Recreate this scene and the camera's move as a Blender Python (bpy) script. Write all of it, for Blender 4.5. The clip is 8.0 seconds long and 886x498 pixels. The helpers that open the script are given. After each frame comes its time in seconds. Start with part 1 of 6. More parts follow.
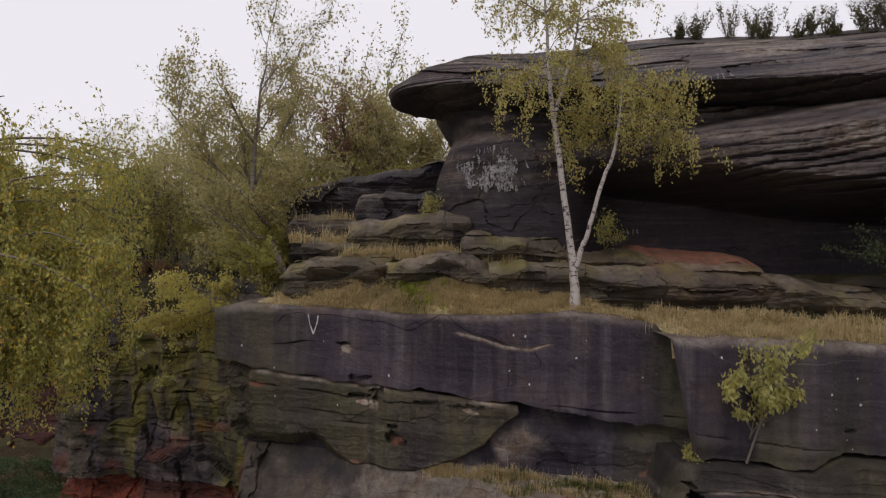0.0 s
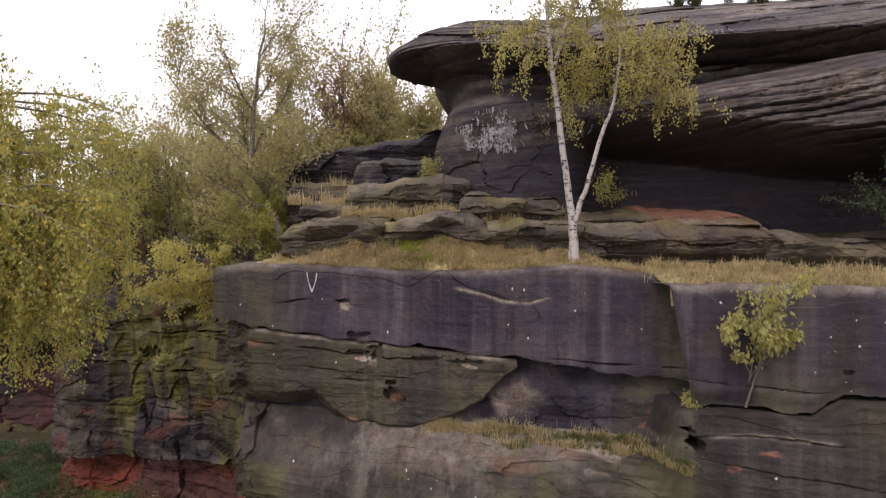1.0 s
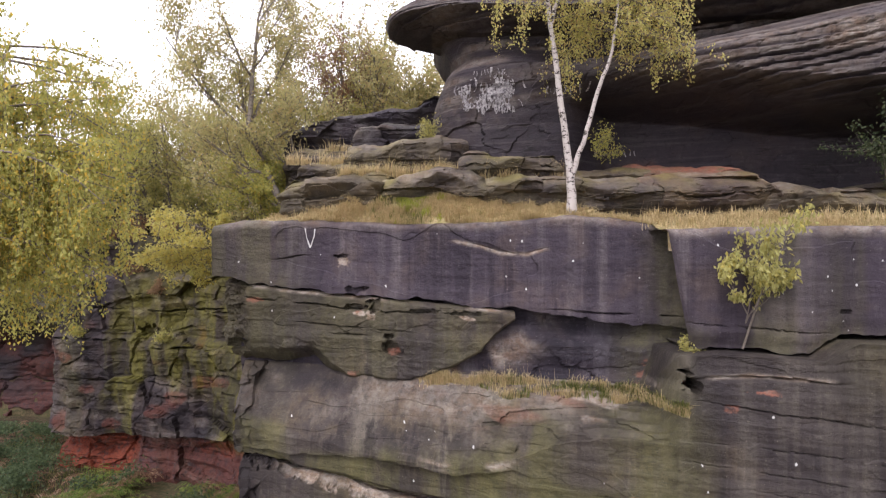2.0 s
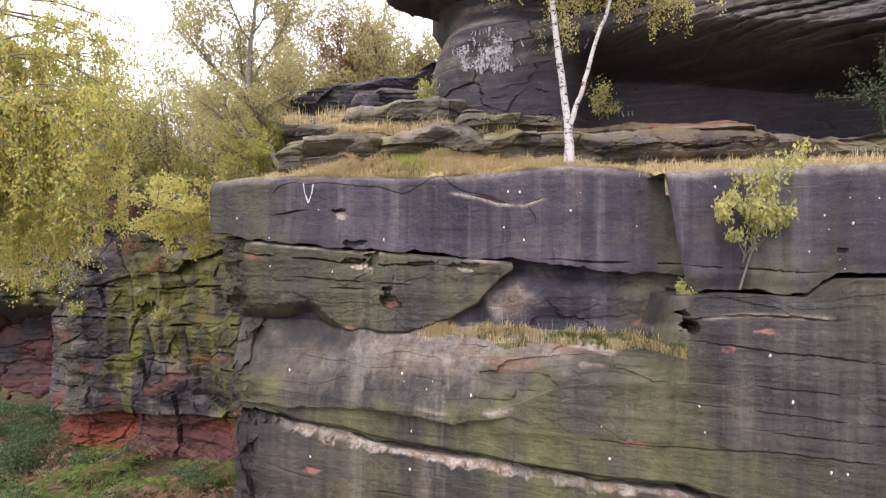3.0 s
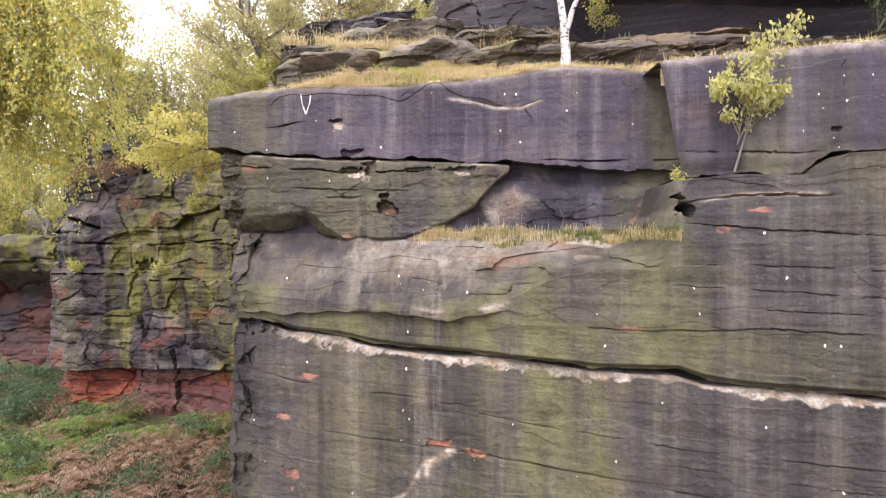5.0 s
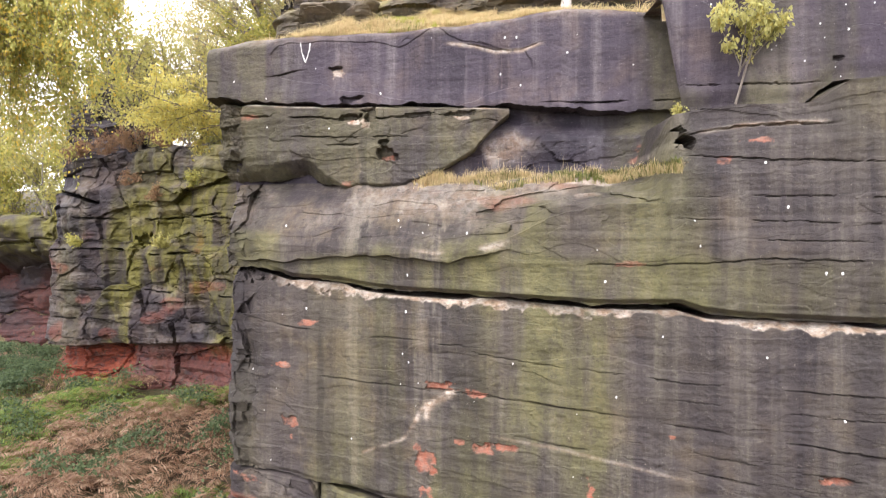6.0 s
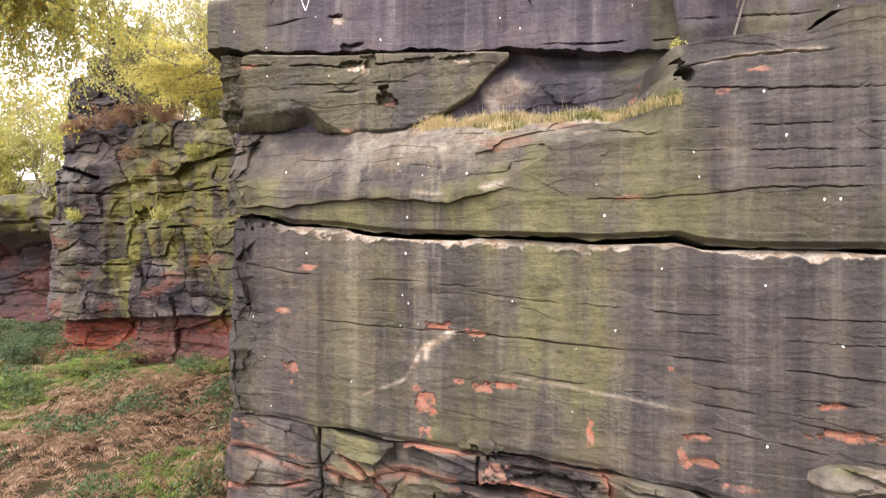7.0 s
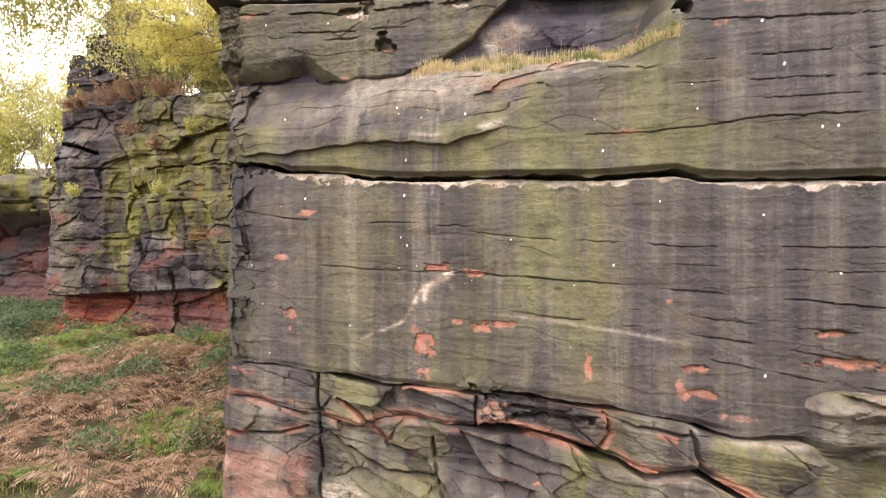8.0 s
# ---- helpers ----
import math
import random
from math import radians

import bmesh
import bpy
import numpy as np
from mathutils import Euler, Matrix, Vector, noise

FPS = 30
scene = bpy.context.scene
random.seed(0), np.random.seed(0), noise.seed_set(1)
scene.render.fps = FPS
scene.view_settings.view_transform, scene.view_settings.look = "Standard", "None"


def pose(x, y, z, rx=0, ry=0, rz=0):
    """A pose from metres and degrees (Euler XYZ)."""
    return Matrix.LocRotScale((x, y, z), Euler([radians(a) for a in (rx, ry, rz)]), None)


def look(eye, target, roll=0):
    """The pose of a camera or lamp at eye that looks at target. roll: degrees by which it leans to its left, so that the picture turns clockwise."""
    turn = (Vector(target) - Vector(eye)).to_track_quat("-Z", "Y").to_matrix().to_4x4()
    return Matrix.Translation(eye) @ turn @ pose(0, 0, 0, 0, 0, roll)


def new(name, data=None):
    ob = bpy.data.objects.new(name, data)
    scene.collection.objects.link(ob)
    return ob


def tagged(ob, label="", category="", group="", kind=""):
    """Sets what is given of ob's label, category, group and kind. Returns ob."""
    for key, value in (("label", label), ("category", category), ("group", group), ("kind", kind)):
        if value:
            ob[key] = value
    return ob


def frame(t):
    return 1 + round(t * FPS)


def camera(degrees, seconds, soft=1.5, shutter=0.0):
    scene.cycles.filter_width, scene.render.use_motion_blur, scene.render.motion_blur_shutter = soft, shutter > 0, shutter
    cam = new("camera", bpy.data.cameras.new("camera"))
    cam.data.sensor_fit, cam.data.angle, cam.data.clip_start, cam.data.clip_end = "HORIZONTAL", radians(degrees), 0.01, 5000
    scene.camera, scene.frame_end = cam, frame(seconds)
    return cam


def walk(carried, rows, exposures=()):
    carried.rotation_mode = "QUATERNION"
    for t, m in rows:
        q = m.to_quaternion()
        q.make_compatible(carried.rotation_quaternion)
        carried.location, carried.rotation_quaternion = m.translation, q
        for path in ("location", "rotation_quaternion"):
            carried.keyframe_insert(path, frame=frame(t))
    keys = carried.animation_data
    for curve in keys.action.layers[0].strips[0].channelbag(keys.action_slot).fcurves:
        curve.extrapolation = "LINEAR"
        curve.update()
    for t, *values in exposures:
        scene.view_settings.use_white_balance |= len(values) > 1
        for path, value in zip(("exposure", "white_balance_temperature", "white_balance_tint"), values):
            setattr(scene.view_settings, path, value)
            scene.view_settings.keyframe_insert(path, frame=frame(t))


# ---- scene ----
cam = camera(72.0, 8.0, 1.2, 0.25)
METRES, EYE, TILT, LEAN, TURN = 8.0, 13.0, 0.0, 0.0, 0.0
ROWS = [
    (0.0, 0.0, 0.0, 0.0, -0.0, 0.0, 0.0),
    (0.5, 0.0012, 0.0002, -0.0566, -0.04, -0.0, -0.0),
    (1.0, 0.0015, 0.0016, -0.1117, -0.06, 0.01, 0.01),
    (1.5, 0.0029, 0.0007, -0.1694, -0.1, 0.01, 0.01),
    (3.0, 0.0111, -0.0012, -0.3476, -0.08, 0.03, -0.02),
    (3.5, 0.0136, -0.0089, -0.4061, -0.12, 0.04, -0.05),
    (4.0, 0.015, -0.0126, -0.4632, -0.12, 0.09, -0.09),
    (4.5, 0.0175, -0.0105, -0.5217, -0.12, 0.08, -0.09),
    (6.0, 0.0188, -0.0008, -0.7224, -0.14, 0.14, -0.18),
    (6.5, 0.0185, -0.0019, -0.7915, -0.16, 0.12, -0.18),
    (7.0, 0.0192, -0.005, -0.8607, -0.17, 0.14, -0.18),
    (7.5, 0.0198, -0.0063, -0.9298, -0.18, 0.16, -0.21),
    (8.0, 0.0224, -0.0051, -0.9985, -0.2, 0.17, -0.23),
]
EXPOSURES = [(0.0, -1.2, 6450, 15), (0.5, -0.9, 6400, 17), (1.0, -0.44, 6400, 18), (1.5, -0.06, 6350, 18), (3.0, 0.62, 6050, 17), (3.5, 0.8, 6050, 17), (4.5, 1.04, 6050, 16), (6.0, 1.23, 6300, 13), (8.0, 1.3, 6700, 12)]
walk(cam, [(t, pose(0, 0, EYE, TILT, LEAN, TURN) @ pose(METRES * x, METRES * y, METRES * z, 90 + pitch, roll, yaw)) for t, x, y, z, yaw, pitch, roll in ROWS], EXPOSURES)

# ---- light: a bright overcast sky, with a soft sun behind the cloud ----
SUN_UP, SUN_TURN = 48, 205
world = bpy.data.worlds.new("overcast_sky")
scene.world = world
world.use_nodes = True
wn = world.node_tree
sky = wn.nodes.new("ShaderNodeTexSky")
sky.sky_type, sky.sun_disc = "NISHITA", False
sky.sun_elevation, sky.sun_rotation = radians(SUN_UP), radians(SUN_TURN)
sky.dust_density, sky.air_density = 4.0, 1.0
cloud = wn.nodes.new("ShaderNodeMix")
cloud.data_type = "RGBA"
cloud.inputs["Factor"].default_value = 0.88
cloud.inputs["B"].default_value = (14.2, 14.0, 14.4, 1)
wn.links.new(sky.outputs["Color"], cloud.inputs["A"])
wn.links.new(cloud.outputs["Result"], wn.nodes["Background"].inputs["Color"])
wn.nodes["Background"].inputs["Strength"].default_value = 0.15
lamp = bpy.data.lights.new("sun", "SUN")
lamp.energy, lamp.angle, lamp.color = 1.7, radians(25), (1.0, 0.96, 0.9)
sun = new("sun", lamp)
a, e = radians(SUN_TURN), radians(SUN_UP)
sun.matrix_world = look((0, 0, 60), Vector((0, 0, 60)) - Vector((math.sin(a) * math.cos(e), math.cos(a) * math.cos(e), math.sin(e))))


# ---- numbers: noise and small shape functions on arrays ----
def hashed(i, j, k, seed):
    n = (i.astype(np.int64) * 374761393 + j.astype(np.int64) * 668265263 + k.astype(np.int64) * 2147483647 + seed * 974634777) & 0xFFFFFFFF
    n = ((n ^ (n >> 13)) * 1274126177) & 0xFFFFFFFF
    return ((n ^ (n >> 16)) & 0xFFFF) / 65535.0


def vnoise(x, y, z=0.0, seed=0):
    """Smooth value noise, 0 to 1."""
    x, y, z = np.broadcast_arrays(np.asarray(x, float), np.asarray(y, float), np.asarray(z, float))
    i, j, k = np.floor(x), np.floor(y), np.floor(z)
    f, g, h = x - i, y - j, z - k
    f, g, h = (s * s * (3 - 2 * s) for s in (f, g, h))
    total = 0
    for a in (0, 1):
        for b in (0, 1):
            for c in (0, 1):
                w = (f if a else 1 - f) * (g if b else 1 - g) * (h if c else 1 - h)
                total = total + w * hashed(i + a, j + b, k + c, seed)
    return total


def fbm(x, y, z=0.0, seed=0, octaves=4, gain=0.5):
    total, amp, norm = 0, 1.0, 0.0
    for o in range(octaves):
        total = total + amp * vnoise(np.asarray(x) * 2 ** o, np.asarray(y) * 2 ** o, np.asarray(z) * 2 ** o, seed + 17 * o)
        norm += amp
        amp *= gain
    return total / norm - 0.5


def smooth(a, b, v):
    s = np.clip((v - a) / (b - a), 0, 1)
    return s * s * (3 - 2 * s)


def along(x, pts):
    return np.interp(x, [p[0] for p in pts], [p[1] for p in pts])


def taper(x, pts, w=0.3):
    return smooth(pts[0][0] - w, pts[0][0] + w, x) * (1 - smooth(pts[-1][0] - w, pts[-1][0] + w, x))


def groove(x, z, pts, wide, deep, wob=0.03, seed=3):
    """A thin ragged crack: it opens and closes, and its lower lip is a little worn."""
    line = along(x, pts) + 2.6 * wob * fbm(x * 2.3, 0, 0, seed + int(abs(pts[0][1]) * 10), 7, 0.66)
    keep = smooth(0.3, 0.55, vnoise(x * 2.1, pts[0][1], 0, seed + 5)) * (0.4 + 0.6 * vnoise(x * 9, 0, 0, seed + 6))
    d = z - line
    return (1.5 * deep * np.exp(-(d / (0.5 * wide)) ** 4) + 0.2 * deep * np.exp(-(np.minimum(d, 0) / (3.5 * wide)) ** 2) * (d < 0)) * taper(x, pts) * keep


def dent(x, z, cx, cz, rx, rz):
    d = (np.abs((x - cx) / rx) ** 3 + np.abs((z - cz) / rz) ** 3) ** 0.333 + 1.9 * fbm(x * 8, z * 10, 0, int(cx * 10) + 40, 4)
    return 1 - smooth(0.72, 0.92, d)


def blocks(x, z, w, h, seed, warp=0.25):
    """Offsets in courses of broken blocks, and how near a joint is."""
    zz = z / h + warp * fbm(x * 0.6, z * 0.6, 0, seed, 3) * 4
    row = np.floor(zz)
    xx = x / (w * (0.6 + 0.9 * hashed(row, row * 0, row * 0, seed + 1))) + 9 * hashed(row, row * 0 + 2, row * 0, seed + 2) + 0.35 * fbm(x * 2, z * 2, 3, seed, 2)
    col = np.floor(xx)
    fz, fx = zz - row, xx - col
    joint = np.minimum(np.minimum(fz, 1 - fz) * h, np.minimum(fx, 1 - fx) * w)
    return hashed(row, col, row * 0, seed + 3) - 0.5, joint


def facets(x, z, w, h, seed, tilt=0.6, ragged=0.12):
    """Angular breaks: an uneven mosaic of small tilted planes. Gives each place's offset and how near the next plane is."""
    gx = x / w + ragged * 2 * fbm(x * 2.2 / w, z * 2.2 / h, 1, seed + 11, 4, 0.6)
    gz = z / h + ragged * 2 * fbm(x * 2.2 / w, z * 2.2 / h, 4, seed + 12, 4, 0.6)
    i0, j0 = np.floor(gx), np.floor(gz)
    near, second, off = np.full(np.shape(x), 99.0), np.full(np.shape(x), 99.0), np.zeros(np.shape(x))
    for di in (-1, 0, 1):
        for dj in (-1, 0, 1):
            i, j = i0 + di, j0 + dj
            a, b, c = hashed(i, j, 0 * i, seed), hashed(i, j, 0 * i + 1, seed), hashed(i, j, 0 * i + 2, seed)
            ux, uz = gx - i - 0.1 - 0.8 * a, gz - j - 0.1 - 0.8 * b
            d = np.hypot(ux, uz)
            o = c - 0.5 + tilt * (ux * (2 * hashed(i, j, 0 * i + 3, seed) - 1) + uz * (2 * hashed(i, j, 0 * i + 4, seed) - 1))
            first = d < near
            second = np.where(first, near, np.minimum(second, d))
            off = np.where(first, o, off)
            near = np.where(first, d, near)
    return off, second - near


# ---- meshes ----
def made(name, verts, quads, mat, parent=None, label="", stain=None, flat=False, tris=None):
    me = bpy.data.meshes.new(name)
    n4, n3 = len(quads), 0 if tris is None else len(tris)
    me.vertices.add(len(verts))
    me.vertices.foreach_set("co", np.asarray(verts, np.float32).ravel())
    loops = np.asarray(quads, np.int32).ravel() if n4 else np.zeros(0, np.int32)
    if n3:
        loops = np.concatenate([loops, np.asarray(tris, np.int32).ravel()])
    me.loops.add(len(loops))
    me.loops.foreach_set("vertex_index", loops)
    me.polygons.add(n4 + n3)
    me.polygons.foreach_set("loop_start", np.concatenate([np.arange(n4) * 4, n4 * 4 + np.arange(n3) * 3]).astype(np.int32))
    me.polygons.foreach_set("use_smooth", np.full(n4 + n3, not flat, bool))
    if stain is not None:
        at = me.color_attributes.new("stain", "FLOAT_COLOR", "POINT")
        at.data.foreach_set("color", np.asarray(stain, np.float32).ravel())
    me.update(calc_edges=True)
    me.validate()
    me.materials.append(mat)
    ob = new(name, me)
    if parent:
        ob.parent = parent
    if label:
        tagged(ob, label)
    return ob


def grid_quads(rows, cols, wrap=False):
    r, c = np.meshgrid(np.arange(rows - 1), np.arange(cols if wrap else cols - 1), indexing="ij")
    d = (c + 1) % cols
    return np.stack([r * cols + c, r * cols + d, (r + 1) * cols + d, (r + 1) * cols + c], -1).reshape(-1, 4)


def thing(name, at, label, category, group="", kind=""):
    ob = new(name)
    ob.location = at
    ob.empty_display_size = 0.2
    return tagged(ob, label, category, group, kind)


def bed(name, parent, left, right, lo, hi, front, back, mat, step=0.035, stain=None, label="", lift=None, flat=True, skew=0.0):
    """A bed of rock: front face y = front(x, z) between the heights lo(x) and hi(x), closed behind at back(x)."""
    nu = int(abs(right - (left if np.isscalar(left) else left(0.5))) / step) + 2
    u = np.linspace(0, 1, nu)[None, :]
    mean = np.linspace(left if np.isscalar(left) else left(0.5), right, nu)
    nv = max(int(np.max(hi(mean) - lo(mean)) / step), 4) + 1
    v = np.linspace(0, 1, nv)[:, None]
    x0 = left if np.isscalar(left) else left(v)
    X = x0 + u * (right - x0) + 0 * v
    Z = lo(X) + v * (hi(X) - lo(X))
    Y = front(X, Z)
    S = np.zeros(X.shape + (4,))
    if stain:
        for i, c in enumerate(stain(X, Z, Y)):
            S[..., i] = np.clip(c + 0 * X, 0, 1)
    if lift:
        Z = Z + lift(X, Z)
    wrap = lambda A: np.pad(A, ((1, 1), (1, 1)) + ((0, 0),) * (A.ndim - 2), mode="edge")
    X, Z, Y, S = wrap(X), wrap(Z), wrap(Y), wrap(S)
    Y[0], Y[-1] = back(X[0]), back(X[-1])
    Y[:, 0], Y[:, -1] = back(X[:, 0]), back(X[:, -1])
    X[:, 0] += skew
    at = np.array(parent.location)
    return made(name, np.stack([X, Y, Z], -1).reshape(-1, 3) - at, grid_quads(*X.shape), mat, parent, label, S.reshape(-1, 4), flat)


def tube(paths, sides=6):
    """Tapered round limbs: each path is (points, radii)."""
    vs, qs, start = [], [], 0
    ang = np.linspace(0, 2 * np.pi, sides, endpoint=False)
    for pts, rad in paths:
        pts = np.asarray(pts, float)
        t = np.gradient(pts, axis=0)
        t /= np.linalg.norm(t, axis=1)[:, None] + 1e-9
        ref = np.where(np.abs(t[:, 2:3]) > 0.9, np.array([[1.0, 0, 0]]), np.array([[0, 0, 1.0]]))
        a = np.cross(t, ref)
        a /= np.linalg.norm(a, axis=1)[:, None] + 1e-9
        b = np.cross(t, a)
        ring = pts[:, None] + np.asarray(rad)[:, None, None] * (np.cos(ang)[None, :, None] * a[:, None] + np.sin(ang)[None, :, None] * b[:, None])
        vs.append(ring.reshape(-1, 3))
        qs.append(grid_quads(len(pts), sides, True) + start)
        start += len(pts) * sides
    return np.concatenate(vs), np.concatenate(qs)


def leaf_mesh(P, size, rng, hang=0.4, slim=0.55, vary=0.5):
    """A diamond-shaped, slightly folded leaf at each place."""
    n = len(P)
    d = rng.normal(size=(n, 3))
    d[:, 2] -= hang * 2.2
    d /= np.linalg.norm(d, axis=1)[:, None]
    s = np.cross(d, rng.normal(size=(n, 3)))
    s /= np.linalg.norm(s, axis=1)[:, None] + 1e-9
    k = np.cross(d, s)
    L = (size * (1 - vary / 2 + vary * rng.random(n)))[:, None]
    V = np.stack([P, P + d * L * 0.45 + s * L * slim / 2 + k * L * 0.1, P + d * L, P + d * L * 0.45 - s * L * slim / 2 + k * L * 0.1], 1)
    return V.reshape(-1, 3), np.arange(4 * n).reshape(n, 4)


# ---- materials ----
class Nodes:
    """A short hand for node materials."""

    def __init__(self, name):
        self.mat = bpy.data.materials.new(name)
        self.mat.use_nodes = True
        self.t = self.mat.node_tree
        self.out = self.t.nodes["Principled BSDF"]
        self.geo = self.t.nodes.new("ShaderNodeNewGeometry")

    def put(self, target, value):
        if isinstance(value, bpy.types.NodeSocket):
            self.t.links.new(value, target)
        elif value is not None:
            target.default_value = value

    def noise(self, scale, detail=5, rough=0.6, stretch=(1, 1, 1), where=None):
        m = self.t.nodes.new("ShaderNodeMapping")
        m.inputs["Scale"].default_value = stretch
        self.put(m.inputs["Vector"], where or self.geo.outputs["Position"])
        n = self.t.nodes.new("ShaderNodeTexNoise")
        n.inputs["Scale"].default_value, n.inputs["Detail"].default_value, n.inputs["Roughness"].default_value = scale, detail, rough
        self.t.links.new(m.outputs["Vector"], n.inputs["Vector"])
        return n.outputs["Fac"]

    def ramp(self, fac, *stops):
        r = self.t.nodes.new("ShaderNodeValToRGB")
        r.color_ramp.elements.remove(r.color_ramp.elements[1])
        for i, (p, c) in enumerate(stops):
            el = r.color_ramp.elements[0] if i == 0 else r.color_ramp.elements.new(p)
            el.position = p
            el.color = (c, c, c, 1) if np.isscalar(c) else (*c, 1)
        self.put(r.inputs["Fac"], fac)
        return r.outputs["Color"]

    def mix(self, fac, a, b, mode="MIX"):
        m = self.t.nodes.new("ShaderNodeMix")
        m.data_type, m.blend_type = "RGBA", mode
        self.put(m.inputs["Factor"], fac)
        for key, c in (("A", a), ("B", b)):
            self.put(m.inputs[key], (*c, 1) if isinstance(c, tuple) else c)
        return m.outputs["Result"]

    def math(self, op, a, b=0.0):
        m = self.t.nodes.new("ShaderNodeMath")
        m.operation, m.use_clamp = op, op != "SUBTRACT"
        self.put(m.inputs[0], a)
        self.put(m.inputs[1], b)
        return m.outputs[0]

    def stain(self):
        a = self.t.nodes.new("ShaderNodeVertexColor")
        a.layer_name = "stain"
        s = self.t.nodes.new("ShaderNodeSeparateColor")
        self.t.links.new(a.outputs["Color"], s.inputs["Color"])
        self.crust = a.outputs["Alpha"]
        return s.outputs

    def finish(self, color, rough=0.85, height=None, strength=0.5, distance=0.03, spec=0.3):
        self.put(self.out.inputs["Base Color"], color)
        self.put(self.out.inputs["Roughness"], rough)
        self.out.inputs["Specular IOR Level"].default_value = spec
        if height is not None:
            b = self.t.nodes.new("ShaderNodeBump")
            b.inputs["Strength"].default_value, b.inputs["Distance"].default_value = strength, distance
            self.put(b.inputs["Height"], height)
            self.t.links.new(b.outputs["Normal"], self.out.inputs["Normal"])
        return self.mat


def rock_material(name, dark, mid, light, algae, streak=0.6, green=0.5, strata=1.0, raw=((0.28, 0.085, 0.048), (0.21, 0.12, 0.088))):
    """Weathered sandstone: mottled, streaked down the face, bedded; stains: red = fresh rock, green = algae, blue =
    pale and painted sky light, alpha = black crust.
    """
    n = Nodes(name)
    blot = n.noise(0.45, 8, 0.65)
    base = n.mix(n.ramp(blot, (0.38, 0), (0.64, 1)), dark, mid)
    warm = n.noise(0.9, 7, 0.62)
    base = n.mix(n.math("MULTIPLY", n.ramp(warm, (0.5, 0), (0.62, 1)), 0.6), base, (mid[0] * 1.15, mid[1] * 1.02, mid[2] * 0.72))
    # broad and narrow runs of rain water
    runs = n.noise(1.0, 6, 0.62, (1.1, 1.1, 0.05))
    base = n.mix(n.math("MULTIPLY", n.ramp(runs, (0.53, 0), (0.63, 1)), 0.5 * streak), base, light)
    base = n.mix(n.math("MULTIPLY", n.ramp(runs, (0.4, 1), (0.47, 0)), 0.9 * streak), base, tuple(c * 0.7 for c in dark))
    wet = n.ramp(n.noise(0.55, 4), (0.42, 0.25), (0.58, 1))
    drips = n.noise(1.0, 4, 0.55, (2.6, 2.6, 0.1))
    base = n.mix(n.math("MULTIPLY", n.math("MULTIPLY", n.ramp(drips, (0.4, 1), (0.46, 0)), wet), 0.9 * streak), base, tuple(c * 0.72 for c in dark))
    base = n.mix(n.math("MULTIPLY", n.math("MULTIPLY", n.ramp(drips, (0.56, 0), (0.66, 1)), wet), 0.3 * streak), base, light)
    thin = n.noise(1.0, 4, 0.6, (11, 11, 0.35))
    base = n.mix(n.math("MULTIPLY", n.math("MULTIPLY", n.ramp(thin, (0.37, 1), (0.45, 0)), wet), 0.35 * streak), base, tuple(c * 0.8 for c in dark))
    # thin darker and rusty beds
    bedding = n.noise(1.0, 7, 0.7, (0.35, 0.35, 9.0))
    base = n.mix(n.math("MULTIPLY", n.ramp(bedding, (0.52, 0), (0.66, 1)), 0.4 * strata), base, light)
    base = n.mix(n.math("MULTIPLY", n.ramp(bedding, (0.34, 1), (0.44, 0)), 0.5 * strata), base, tuple(c * 0.7 for c in dark))
    s = n.stain()
    moss_runs = n.noise(1.0, 6, 0.6, (1.2, 1.2, 0.14))
    moss = n.math("MULTIPLY", n.ramp(moss_runs, (0.41, 0.12), (0.55, 1)), n.math("MULTIPLY", s["Green"], green * 1.7))
    base = n.mix(moss, base, n.mix(n.ramp(n.noise(2.2, 7, 0.7), (0.35, 0), (0.65, 1)), algae, tuple(c * 0.5 for c in algae)))
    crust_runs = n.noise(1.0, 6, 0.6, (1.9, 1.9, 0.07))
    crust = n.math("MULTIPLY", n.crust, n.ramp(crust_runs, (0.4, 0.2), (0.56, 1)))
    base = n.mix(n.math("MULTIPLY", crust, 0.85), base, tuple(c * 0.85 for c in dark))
    pale = n.math("MULTIPLY", s["Blue"], n.ramp(n.noise(7, 6, 0.7), (0.32, 0.25), (0.5, 1)))
    base = n.mix(pale, base, n.mix(n.ramp(n.noise(4, 6, 0.7), (0.4, 0), (0.6, 1)), (0.24, 0.165, 0.11), (0.4, 0.35, 0.3)))
    fresh = n.math("MULTIPLY", s["Red"], n.ramp(n.noise(3.5, 9, 0.7), (0.36, 0.1), (0.5, 1)))
    base = n.mix(fresh, base, n.mix(n.ramp(n.noise(9, 6, 0.75), (0.35, 0), (0.65, 1)), *raw))
    mottle = n.noise(4.5, 9, 0.74)
    base = n.mix(n.math("MULTIPLY", n.ramp(mottle, (0.36, 1), (0.46, 0)), 0.4), base, tuple(c * 0.6 for c in dark))
    base = n.mix(n.math("MULTIPLY", n.ramp(mottle, (0.56, 0), (0.68, 1)), 0.22), base, light)
    speck = n.noise(30, 3, 0.6)
    base = n.mix(n.math("MULTIPLY", n.ramp(speck, (0.68, 0), (0.73, 1)), 0.5), base, tuple(min(c * 1.6, 0.45) for c in light))
    pits = n.noise(17, 4, 0.65, (0.7, 0.7, 1.3))
    base = n.mix(n.math("MULTIPLY", n.ramp(pits, (0.29, 1), (0.34, 0)), 0.8), base, (0.012, 0.009, 0.01))
    # hairline bedding cracks
    seam = n.noise(1.0, 6, 0.55, (0.3, 0.3, 3.4))
